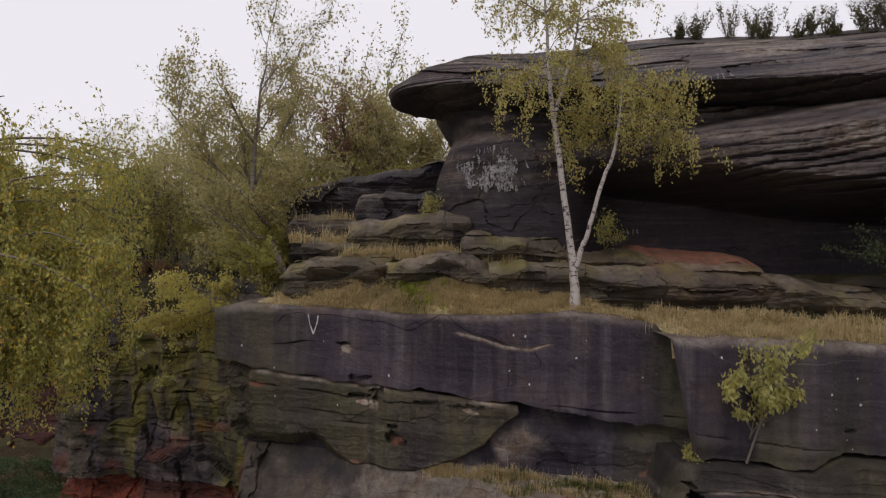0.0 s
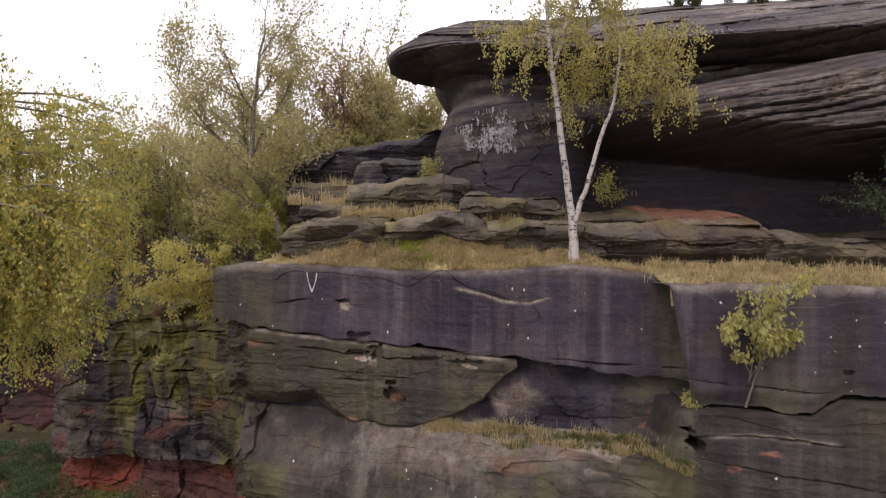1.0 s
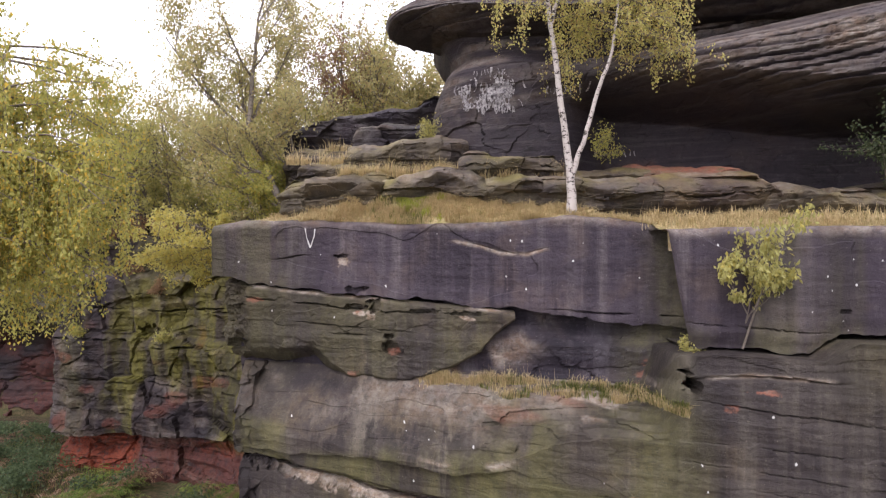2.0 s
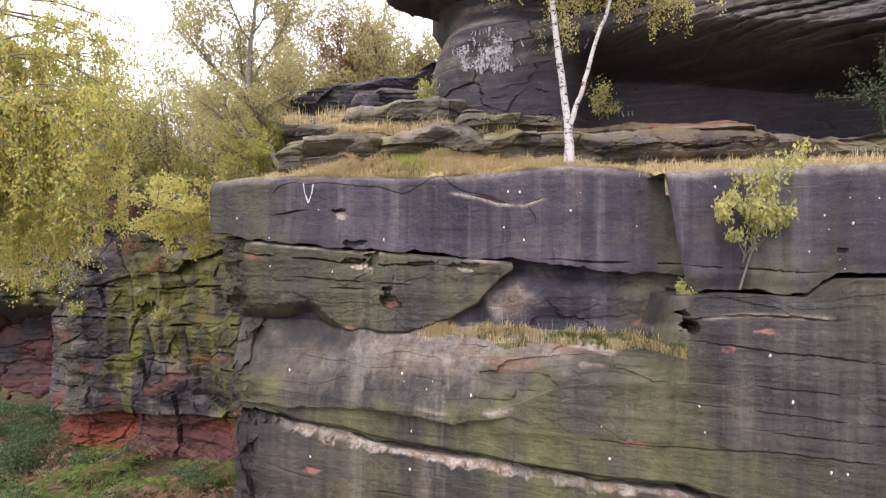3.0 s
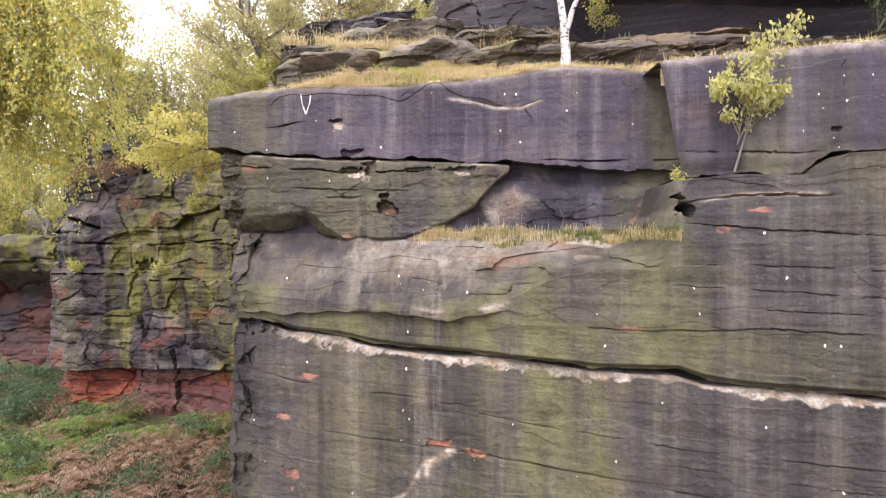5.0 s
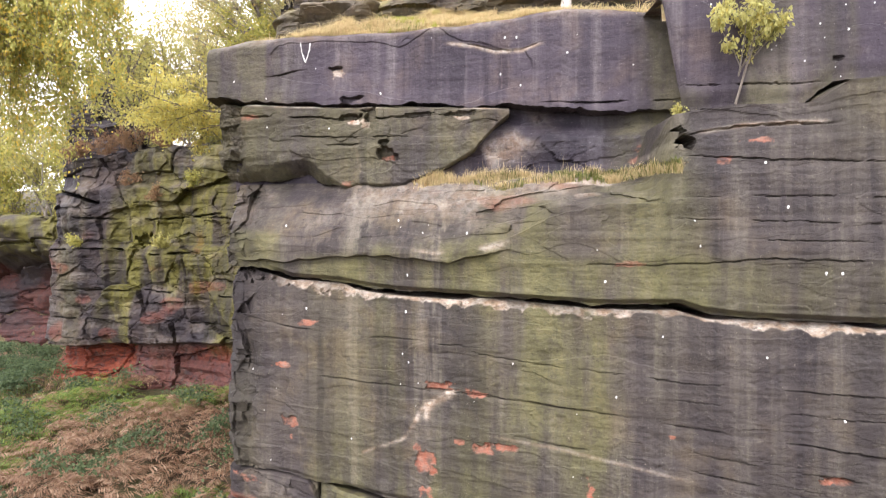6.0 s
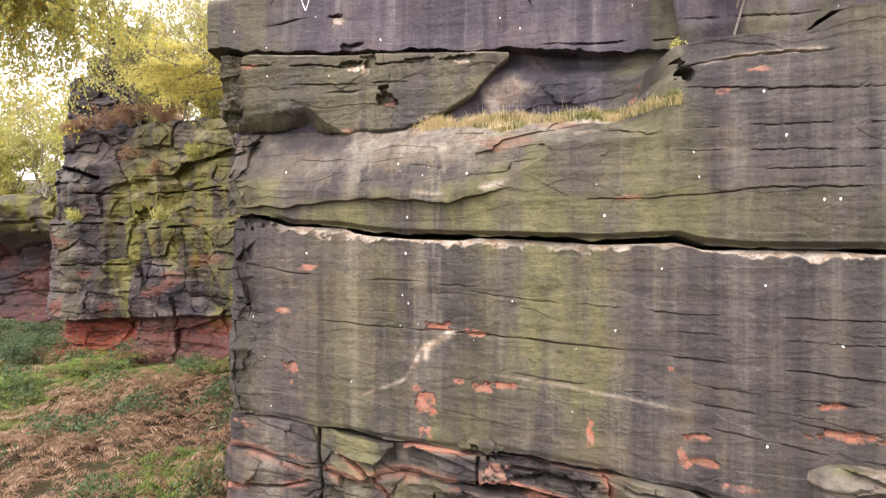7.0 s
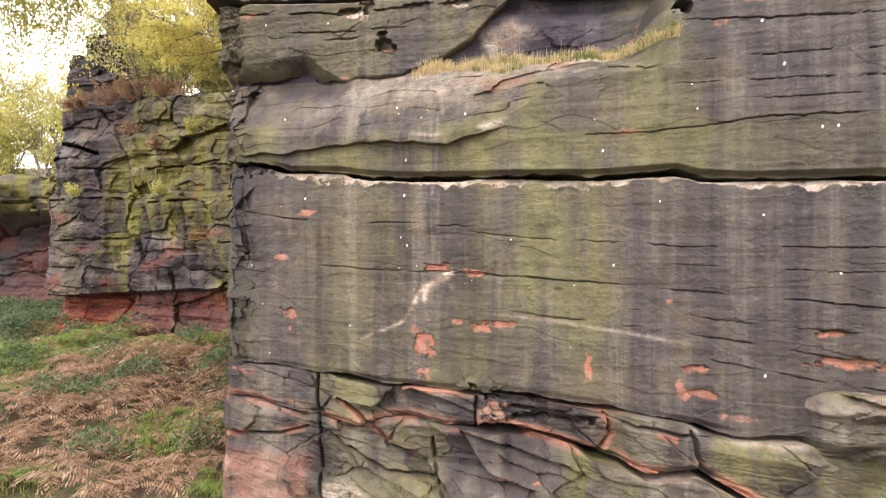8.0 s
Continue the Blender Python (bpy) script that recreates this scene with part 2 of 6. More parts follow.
    seam = n.math("MULTIPLY", n.ramp(seam, (0.488, 0), (0.496, 1), (0.503, 1), (0.511, 0)), n.ramp(n.noise(1.3, 5), (0.5, 0), (0.56, 1)))
    base = n.mix(n.math("MULTIPLY", seam, min(0.8 * strata + 0.15, 0.9)), base, (0.008, 0.006, 0.007))
    grain = n.noise(24, 6, 0.7)
    base = n.mix(n.math("MULTIPLY", n.ramp(grain, (0.35, 1), (0.58, 0)), 0.18), base, tuple(c * 0.5 for c in dark))
    high = n.mix(0.3, n.mix(0.5, grain, mottle), n.mix(0.78, bedding, n.noise(9, 8, 0.72)))
    return n.finish(base, n.ramp(blot, (0.3, 0.62), (0.7, 0.88)), high, 0.65, 0.05, 0.3)


def leaf_material(name, *colours, shine=0.3):
    n = Nodes(name)
    c = n.ramp(n.geo.outputs["Random Per Island"], *[(i / max(len(colours) - 1, 1), c) for i, c in enumerate(colours)])
    c = n.mix(n.math("MULTIPLY", n.noise(0.9, 4), 0.45), c, tuple(v * 0.7 for v in colours[0]))
    n.finish(c, 0.55, spec=shine)
    tr = n.t.nodes.new("ShaderNodeBsdfTranslucent")
    n.put(tr.inputs["Color"], c)
    mx = n.t.nodes.new("ShaderNodeMixShader")
    mx.inputs["Fac"].default_value = 0.5
    n.t.links.new(n.out.outputs["BSDF"], mx.inputs[1])
    n.t.links.new(tr.outputs["BSDF"], mx.inputs[2])
    n.t.links.new(mx.outputs["Shader"], n.t.nodes["Material Output"].inputs["Surface"])
    return n.mat


def bark_material(name, a, b, mark=None):
    n = Nodes(name)
    c = n.mix(n.noise(4, 5), a, b)
    if mark:
        c = n.mix(n.ramp(n.noise(1.0, 6, 0.75, (8, 8, 15)), (0.54, 0), (0.58, 1)), c, mark)
    return n.finish(c, 0.85, n.noise(30, 5), 0.4, 0.01)


ROCK = rock_material("sandstone", (0.025, 0.019, 0.021), (0.072, 0.0585, 0.0485), (0.18, 0.156, 0.124), (0.112, 0.102, 0.043), 0.95, 0.58, 0.12)
PURPLE = rock_material("purple_sandstone", (0.027, 0.019, 0.03), (0.063, 0.05, 0.062), (0.165, 0.142, 0.14), (0.1, 0.09, 0.05), 0.85, 0.5, 0.1)
CRAG = rock_material("crag_sandstone", (0.016, 0.0115, 0.0165), (0.036, 0.028, 0.035), (0.125, 0.107, 0.105), (0.085, 0.076, 0.04), 0.1, 0.25, 0.8)
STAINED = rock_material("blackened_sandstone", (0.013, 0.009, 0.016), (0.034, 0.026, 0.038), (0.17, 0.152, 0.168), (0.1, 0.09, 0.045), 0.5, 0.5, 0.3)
LEDGE = rock_material("ledge_sandstone", (0.026, 0.02, 0.022), (0.085, 0.068, 0.06), (0.24, 0.2, 0.155), (0.19, 0.16, 0.06), 0.12, 0.65, 0.45)
WALL = rock_material("mossy_sandstone", (0.014, 0.01, 0.014), (0.036, 0.026, 0.028), (0.085, 0.066, 0.052), (0.125, 0.112, 0.02), 0.4, 0.95, 0.4, ((0.13, 0.022, 0.01), (0.22, 0.055, 0.026)))

# ---- the main cliff ----
LOW = lambda x: 11.30 - 0.375 * x
UPP = lambda x: 12.15 - 0.27 * x
RIGHT = lambda x: 11.32 - 0.32 * x
TOP = [(-5.1, 11.68), (-4.4, 11.8), (-2.6, 11.8), (-0.6, 11.68), (1.3, 11.72), (2.5, 11.82), (3.3, 11.76), (4.3, 11.55)]
CRACK_1 = [(-5.0, 10.6), (-4.2, 10.46), (-3.0, 10.34), (-2.0, 10.27), (-0.6, 10.17), (0.7, 10.08), (1.9, 9.98), (3.5, 9.78), (4.5, 9.8)]
ROOF = [(-5.0, 8.9), (-4.35, 8.73), (-3.3, 8.75), (-2.7, 8.85), (-2.4, 8.67), (-1.9, 8.53), (-0.57, 8.54), (0.23, 8.85), (0.8, 9.19), (1.22, 9.63), (1.5, 9.79), (2.3, 9.86), (3.5, 9.75), (4.5, 9.78)]
CRACK_2 = [(-4.6, 6.95), (-3.5, 6.85), (-2.9, 6.66), (-1.9, 6.61), (-1.2, 6.5), (-0.5, 6.44), (1.3, 6.38), (2.8, 6.32), (4.0, 6.36), (4.4, 6.24), (5.0, 6.19), (12, 6.1)]
CRACK_4 = [(-4.4, 2.68), (-3.3, 2.66), (-1.7, 2.56), (-0.9, 2.48), (0.4, 2.46), (1.2, 2.54), (3.0, 2.41), (4.25, 2.25), (4.8, 2.15), (5.7, 2.2), (6.2, 2.06), (12, 2.1)]
R_CRACK = [(4.0, 9.5), (4.7, 9.57), (5.8, 9.52), (6.0, 9.69), (6.2, 9.82), (6.9, 9.84), (12, 9.8)]
BULGE = [(-4.2, 7.02), (-3.1, 6.97), (-1.9, 7.12), (-1.0, 7.11), (0.3, 7.0), (1.1, 7.18), (1.9, 7.4), (2.6, 7.6)]


def rough(x, z, seed, a=0.1, b=0.035, c=0.012):
    """Relief of a quarried face: broad swells, bedding, fine breakage."""
    bedding = fbm(x * 0.35, z * 4.5, 0, seed + 3, 4)
    return a * fbm(x * 0.5, z * 0.7, 0, seed, 4) * 2 + b * bedding * 2 + c * fbm(x * 9, z * 12, 0, seed + 9, 4, 0.6) * 2


def chips(x, z, seed, size=1.0, deep=0.03):
    """Angular flakes broken from a face, with sharp edges."""
    o, joint = blocks(x + 0.5 * fbm(x, z, 0, seed, 3), z + 0.1 * x + 0.25 * fbm(x * 0.8, z, 5, seed, 3), 1.5 * size, 0.5 * size, seed + 4, 0.3)
    gone = smooth(0.22, 0.3, o)
    return deep * gone + 0.3 * deep * (o + 0.5)


def split(x, z, pts, wide, deep, seed=7):
    """A crack along any line."""
    wx, wz = x + 0.05 * fbm(x * 5, z * 5, 0, seed, 3), z + 0.05 * fbm(x * 5, z * 5, 3, seed, 3)
    best = np.full(np.shape(x), 9.0)
    for (ax, az), (bx, bz) in zip(pts[:-1], pts[1:]):
        t = np.clip(((wx - ax) * (bx - ax) + (wz - az) * (bz - az)) / ((bx - ax) ** 2 + (bz - az) ** 2), 0, 1)
        best = np.minimum(best, np.hypot(wx - ax - t * (bx - ax), wz - az - t * (bz - az)))
    return deep * np.exp(-(best / wide) ** 2)


def corner(x, x0, w, r):
    s = np.clip((x - x0) / w, 0, 1)
    return r * (1 - np.sqrt(np.clip(1 - (1 - s) ** 2, 0, 1)))


def rim(z, top, h, r):
    s = np.clip((top - z) / h, 0, 1)
    return r * (1 - np.sqrt(np.clip(1 - (1 - s) ** 2, 0, 1)))


cliff = thing("cliff", (0, 13, 0), "dark streaked sandstone cliff in thick beds with algae and pale cracks", "cliff", kind="structure")


# upper bed
def front(x, z):
    y = UPP(x) + rough(x, z, 1, 0.05, 0.016, 0.012) + chips(x, z, 501, 1.6, 0.02) + corner(x, -5.1 + 0.08 * fbm(z * 2, 0, 0, 12, 3), 0.1, 0.12)
    y += rim(z, along(x, TOP) + 0.02, 0.1 + 0.14 * vnoise(x * 1.3, 7, 0, 5), 0.12 + 0.3 * vnoise(x * 2, 1, 0, 5) ** 2)
    y += groove(x, z, [(-2.4, 11.1), (-1.7, 11.0), (-0.9, 11.25), (-0.6, 11.5)], 0.018, 0.03) + groove(x, z, [(-3.5, 10.95), (-3.0, 11.05)], 0.025, 0.09)
    y += groove(x, z, [(0.3, 11.35), (0.8, 11.25), (1.2, 11.12), (1.7, 11.1), (2.0, 11.2)], 0.025, 0.025)
    y += 0.14 * dent(x, z, -2.05, 11.03, 0.16, 0.05) + 0.14 * dent(x, z, -1.7, 10.33, 0.25, 0.06) - 0.05 * smooth(0, 1, (along(x, CRACK_1) + 0.5 - z) / 0.5)
    y += groove(x, z, [(2.2, 10.02), (3.2, 9.98), (4.4, 9.95)], 0.025, 0.08)
    return y


def stain(x, z, y):
    pale = 0.9 * np.exp(-((z - along(x, [(0.3, 11.33), (0.8, 11.22), (1.2, 11.09), (1.7, 11.07), (2.0, 11.17)])) / 0.035) ** 2) * taper(x, [(0.3, 0), (2.0, 0)], 0.15)
    pale += 0.5 * smooth(0.25, 0.0, along(x, TOP) - z) * vnoise(x * 2.2, z * 4, 0, 8)
    pale += 0.8 * dent(x, z, -2.02, 10.92, 0.12, 0.1)
    runs = smooth(0.5, 0.75, vnoise(x * 1.1, z * 0.1, 0, 21)) * 0.8
    return 0 * x, runs + 0.9 * smooth(3.5, 4.2, x), np.clip(pale, 0, 1)


upper_front = front
bed("upper_bed", cliff, -5.1, 5.3, lambda x: along(x, CRACK_1) + 0.2 * fbm(x * 2.2, 0, 0, 7, 7, 0.6), lambda x: along(x, TOP) + 0.06 * fbm(x * 2.5, 3, 0, 6, 4), front, lambda x: UPP(x) + 1.6, PURPLE, 0.021, stain)


# belly bed under the first joint
def left_belly(v):
    return np.interp(v, [0, 0.25, 0.6, 0.85, 1], [-4.62, -4.82, -4.9, -4.8, -4.75]) + 0.1 * fbm(v * 6, 0, 0, 4, 3)


def front(x, z):
    roof, joint = along(x, ROOF) + 0.16 * fbm(x * 2.0, 0, 0, 17, 7, 0.6), along(x, CRACK_1)
    y = UPP(x) - 0.05 + rough(x, z, 11, 0.05, 0.03, 0.018) + chips(x, z, 511, 1.2, 0.02) + 0.06 * facets(x, z, 1.3, 0.6, 517, 0.5)[0] * smooth(0.3, 1.0, x) - 0.1 * smooth(-1.8, -1.0, x) + 0.03 * facets(x, z, 0.7, 0.3, 518)[0] + 0.16 * smooth(joint - 0.13, joint - 0.02, z)
    y += corner(x, -4.9, 0.2, 0.25) + smooth(-4.0, -4.3, x + 0.5 * fbm(z * 1.5, 0, 0, 8, 3)) * (0.18 + 0.6 * fbm(x * 2.5, z * 2.5, 1, 9, 6, 0.6) + chips(x, z, 515, 0.5, 0.15)) + 0.2 * smooth(roof + 0.6, roof + 0.1, z) * smooth(-2.2, -3.0, x) * fbm(x * 2.5, z * 3.5, 2, 19, 4)
    under = 0.05 + 0.27 * smooth(-1.9, -2.6, x)
    y += 1.1 * under * np.clip(1 - (z - roof) / under, 0, 1) ** 1.3
    y += groove(x, z, [(-4.5, 10.16), (-3.6, 10.08), (-2.2, 9.98), (-1.2, 9.9), (0.4, 9.9), (1.3, 9.82)], 0.025, 0.09)
    y += groove(x, z, [(-2.9, 9.62), (-2.0, 9.58), (-0.6, 9.5)], 0.02, 0.06) + groove(x, z, [(-2.1, 9.42), (-1.6, 9.4)], 0.025, 0.1)
    y += 0.16 * dent(x, z, -1.75, 9.97, 0.24, 0.09) + 0.2 * dent(x, z, -1.32, 10.02, 0.13, 0.16) + 0.22 * dent(x, z, -0.95, 9.16, 0.2, 0.16) + 0.2 * dent(x, z, -1.0, 9.42, 0.12, 0.08)
    y += 0.1 * dent(x, z, -0.3, 9.93, 0.35, 0.05) + 0.1 * dent(x, z, 0.45, 9.9, 0.3, 0.07)
    return y


def stain(x, z, y):
    joint = along(x, CRACK_1)
    lip = 1.3 * smooth(0.12, 0.05, joint - z + 0.05 * fbm(x * 5, 0, 0, 34, 4)) * smooth(0.3, 0.6, vnoise(x * 2.3, z * 2, 0, 31)) * (1 - smooth(0.9, 1.4, x))
    pale = lip + dent(x, z, -1.72, 9.86, 0.22, 0.07) + dent(x, z, 0.5, 9.82, 0.16, 0.05) + 0.8 * dent(x, z, -1.4, 9.82, 0.1, 0.1)
    red = dent(x, z, -0.95, 9.06, 0.12, 0.1) + 0.6 * dent(x, z, -4.0, 10.08, 0.3, 0.05) + 0.6 * dent(x, z, -1.8, 8.6, 0.16, 0.08) + 0.5 * dent(x, z, -1.72, 9.88, 0.12, 0.05)
    return np.clip(red, 0, 1), 0.5 + 0 * x, np.clip(pale, 0, 1)


belly_front = front
bed("belly_bed", cliff, left_belly, 1.44, lambda x: np.minimum(along(x, ROOF) + 0.16 * fbm(x * 2.0, 0, 0, 17, 7, 0.6), along(x, CRACK_1) - 0.1), lambda x: along(x, CRACK_1) - 0.035 - 0.02 * vnoise(x * 3, 0, 0, 2), front, lambda x: UPP(x) + 1.6, ROCK, 0.021, stain)


# recess behind the grassy shelf
def front(x, z):
    return UPP(x) + 0.12 - 0.14 * smooth(3.0, 3.9, x) + 0.3 * smooth(-1.6, -2.4, x) + rough(x, z, 41, 0.1, 0.04, 0.014) + 0.05 * facets(x + 0.8 * z, z, 1.4, 0.45, 42)[0] + 0.02 * facets(x, z, 0.5, 0.25, 44)[0] + 0.22 * smooth(9.4, 9.75, z + 0.1 * x - 0.25)


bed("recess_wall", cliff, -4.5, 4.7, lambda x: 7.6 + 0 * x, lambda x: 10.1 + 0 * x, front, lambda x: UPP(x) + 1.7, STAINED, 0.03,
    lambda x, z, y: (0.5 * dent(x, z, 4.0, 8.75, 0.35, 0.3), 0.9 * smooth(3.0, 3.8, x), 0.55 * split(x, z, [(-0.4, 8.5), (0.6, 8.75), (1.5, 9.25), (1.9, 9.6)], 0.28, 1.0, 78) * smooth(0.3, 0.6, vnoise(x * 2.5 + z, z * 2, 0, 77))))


# middle bed: its back rises as a ramp coloured pale for sky light and a grassy shelf, its right part runs up under the
# buttress
RAMP = [(-4.6, 7.5), (-2.4, 7.3), (-1.0, 7.15), (0.3, 7.14), (1.2, 7.4), (2.0, 7.75), (2.8, 7.95), (4.3, 7.97)]


def mid_top(x):
    roof = np.maximum(np.minimum(along(x, ROOF), 8.62), 8.5) + 0.06
    w = smooth(3.6, 3.95, x)
    return roof * (1 - w) + w * (along(x, R_CRACK) - 0.05)


def front(x, z):
    y = LOW(x) + rough(x, z, 21, 0.07, 0.03, 0.012) + chips(x, z, 521, 1.5, 0.008) + 0.016 * facets(x + z, z, 1.2, 0.5, 523)[0] + corner(x, -4.45, 0.2, 0.25)
    y += smooth(-3.5, -4.1, x + 0.5 * fbm(z * 1.3, 0, 0, 8, 4)) * (0.1 + 0.24 * facets(x, z, 0.55, 0.6, 529, 0.9)[0] + 0.12 * facets(x, z, 0.22, 0.2, 527)[0])
    s = along(x, RAMP) + 0.1 * fbm(x * 1.5, 0, 0, 25, 4)
    reach = UPP(x) - LOW(x) + 0.4 * smooth(-1.6, -2.4, x)
    open_top = 1 - smooth(3.45, 4.0, x + 0.15 * fbm(z * 3, 0, 0, 27, 4))
    f = np.clip((z - s) / (mid_top(x) - s + 0.01), 0, 1)
    # ledges of the ramp below the grass
    step = np.floor(f * 5 + 1.2 * fbm(x * 0.9, f * 2, 0, 24, 3)) / 5
    worn = f + 0.5 * (step + 0.1 - f) * smooth(0.7, 1.4, x)
    y += open_top * reach * np.clip(worn, 0, 1) ** 1.2 + open_top * smooth(0.02, 0.2, f) * (0.025 + 0.06 * smooth(0.3, 1.2, x)) * (facets(x - z, z, 0.9, 0.22, 526, 0.5)[0] + fbm(x * 1.2, z * 3.5, 0, 26, 6, 0.6))
    line = along(x, BULGE) + 0.16 * fbm(x * 1.7, 0, 0, 28, 6, 0.62)
    y += 0.14 * smooth(line + 0.012, line - 0.012, z) * (1 - smooth(0.7, 1.5, x)) * smooth(-4.2, -3.7, x)
    y += groove(x, z, [(4.1, 9.1), (4.9, 9.2), (5.9, 9.15)], 0.03, 0.07) + groove(x, z, [(4.2, 8.75), (5.5, 8.62), (8, 8.45)], 0.02, 0.05)
    y += groove(x, z, [(2.4, 7.0), (3.6, 6.98), (5.2, 7.1), (9, 7.0)], 0.02, 0.05) + groove(x, z, [(4.0, 7.75), (5.8, 7.65), (9, 7.5)], 0.018, 0.04) + groove(x, z, [(5.2, 7.4), (9, 7.25)], 0.018, 0.04) + groove(x, z, [(4.3, 8.1), (6.0, 8.05), (9, 7.9)], 0.015, 0.04)
    y += 0.6 * dent(x, z, 4.05, 9.02, 0.15, 0.16)
    y += 0.15 * smooth(0.1, 0.0, z - along(x, CRACK_2)) * smooth(-3.6, -3.0, x)
    return y


def stain(x, z, y):
    f = np.clip((z - along(x, RAMP)) / (mid_top(x) - along(x, RAMP)), 0, 1) * (1 - smooth(3.5, 3.9, x))
    red = 0.5 * dent(x, z, 4.05, 8.97, 0.1, 0.08) + 0.9 * dent(x, z, 5.05, 8.95, 0.22, 0.05) + 0.8 * dent(x, z, 4.6, 8.66, 0.1, 0.07) + 0.5 * dent(x, z, 3.3, 7.0, 0.3, 0.05)
    red += 0.3 * smooth(0.35, 0.5, f) * (1 - smooth(0.75, 0.9, f)) * smooth(-0.3, 0.6, x) * (1 - smooth(2.2, 3.0, x)) * smooth(0.45, 0.65, vnoise(x * 1.6 + z * 3, z * 5, 0, 61))
    line = along(x, BULGE)
    # sky light on the sloping ramp, painted in as a paler tone
    pale = 0.3 * smooth(0.5, 0.95, f) * (1 - smooth(0.8, 1.6, x)) * smooth(-3.9, -3.5, x) * smooth(0.35, 0.7, vnoise(x * 1.2 - z, z * 3, 0, 62)) + 0.12 * smooth(0.1, 0.3, f) * (1 - smooth(0.5, 1.4, x)) * smooth(0.45, 0.7, vnoise(x * 1.1, z * 2.5, 0, 60))
    pale += 0.3 * smooth(0.4, 0.6, f + 0.25 * fbm(x * 1.5, z * 5, 0, 62, 4)) * smooth(-0.8, 0.0, x) * smooth(2.7, 2.2, x) + 0.6 * smooth(0.25, 0.45, f) * smooth(2.0, 2.4, x) * smooth(0.5, 0.62, vnoise(x * 2.2 + z, z * 6, 0, 63))
    pale += 0.7 * np.exp(-((z - line - 0.12) / 0.06) ** 2) * taper(x, [(-0.9, 0), (1.3, 0)], 0.2) * smooth(0.3, 0.6, vnoise(x * 3, z * 9, 0, 64))
    pale += 0.7 * np.exp(-((z - along(x, [(4.3, 9.12), (4.9, 9.2), (5.9, 9.18)])) / 0.03) ** 2) * taper(x, [(4.3, 0), (5.9, 0)], 0.1)
    moss = smooth(0.3, 0.55, vnoise(x * 0.8, z * 0.15, 0, 22)) * (0.85 - 0.35 * smooth(3.5, 4.5, x)) * (1 - 0.85 * smooth(0.05, 0.25, f) * (1 - smooth(0.6, 1.6, x))) + 0.8 * smooth(7.25, 6.9, z) * smooth(-3.4, -2.6, x)
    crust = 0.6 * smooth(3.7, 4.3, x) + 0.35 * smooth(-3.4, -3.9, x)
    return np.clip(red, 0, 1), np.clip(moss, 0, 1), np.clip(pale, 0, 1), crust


middle_front = front
bed("middle_bed", cliff, -4.45, 8.2, lambda x: along(x, CRACK_2) + 0.16 * fbm(x * 2.2, 0, 0, 23, 7, 0.6), mid_top, front, lambda x: UPP(x) + 1.6, ROCK, 0.021, stain)


# lower face under the pale joint
def teeth(x, z):
    """The ragged lower edge of the broken lip."""
    a = vnoise(x * 1.1, 0, 0, 114)
    tooth = np.abs(fbm(x * 1.9, z * 1.5, 0, 115, 6, 0.6)) * 1.6
    return along(x, CRACK_2) - 0.12 - (0.5 - 0.2 * smooth(-0.5, 3.0, x)) * np.clip(tooth * (0.5 + 1.2 * a), 0.0, 1.0)


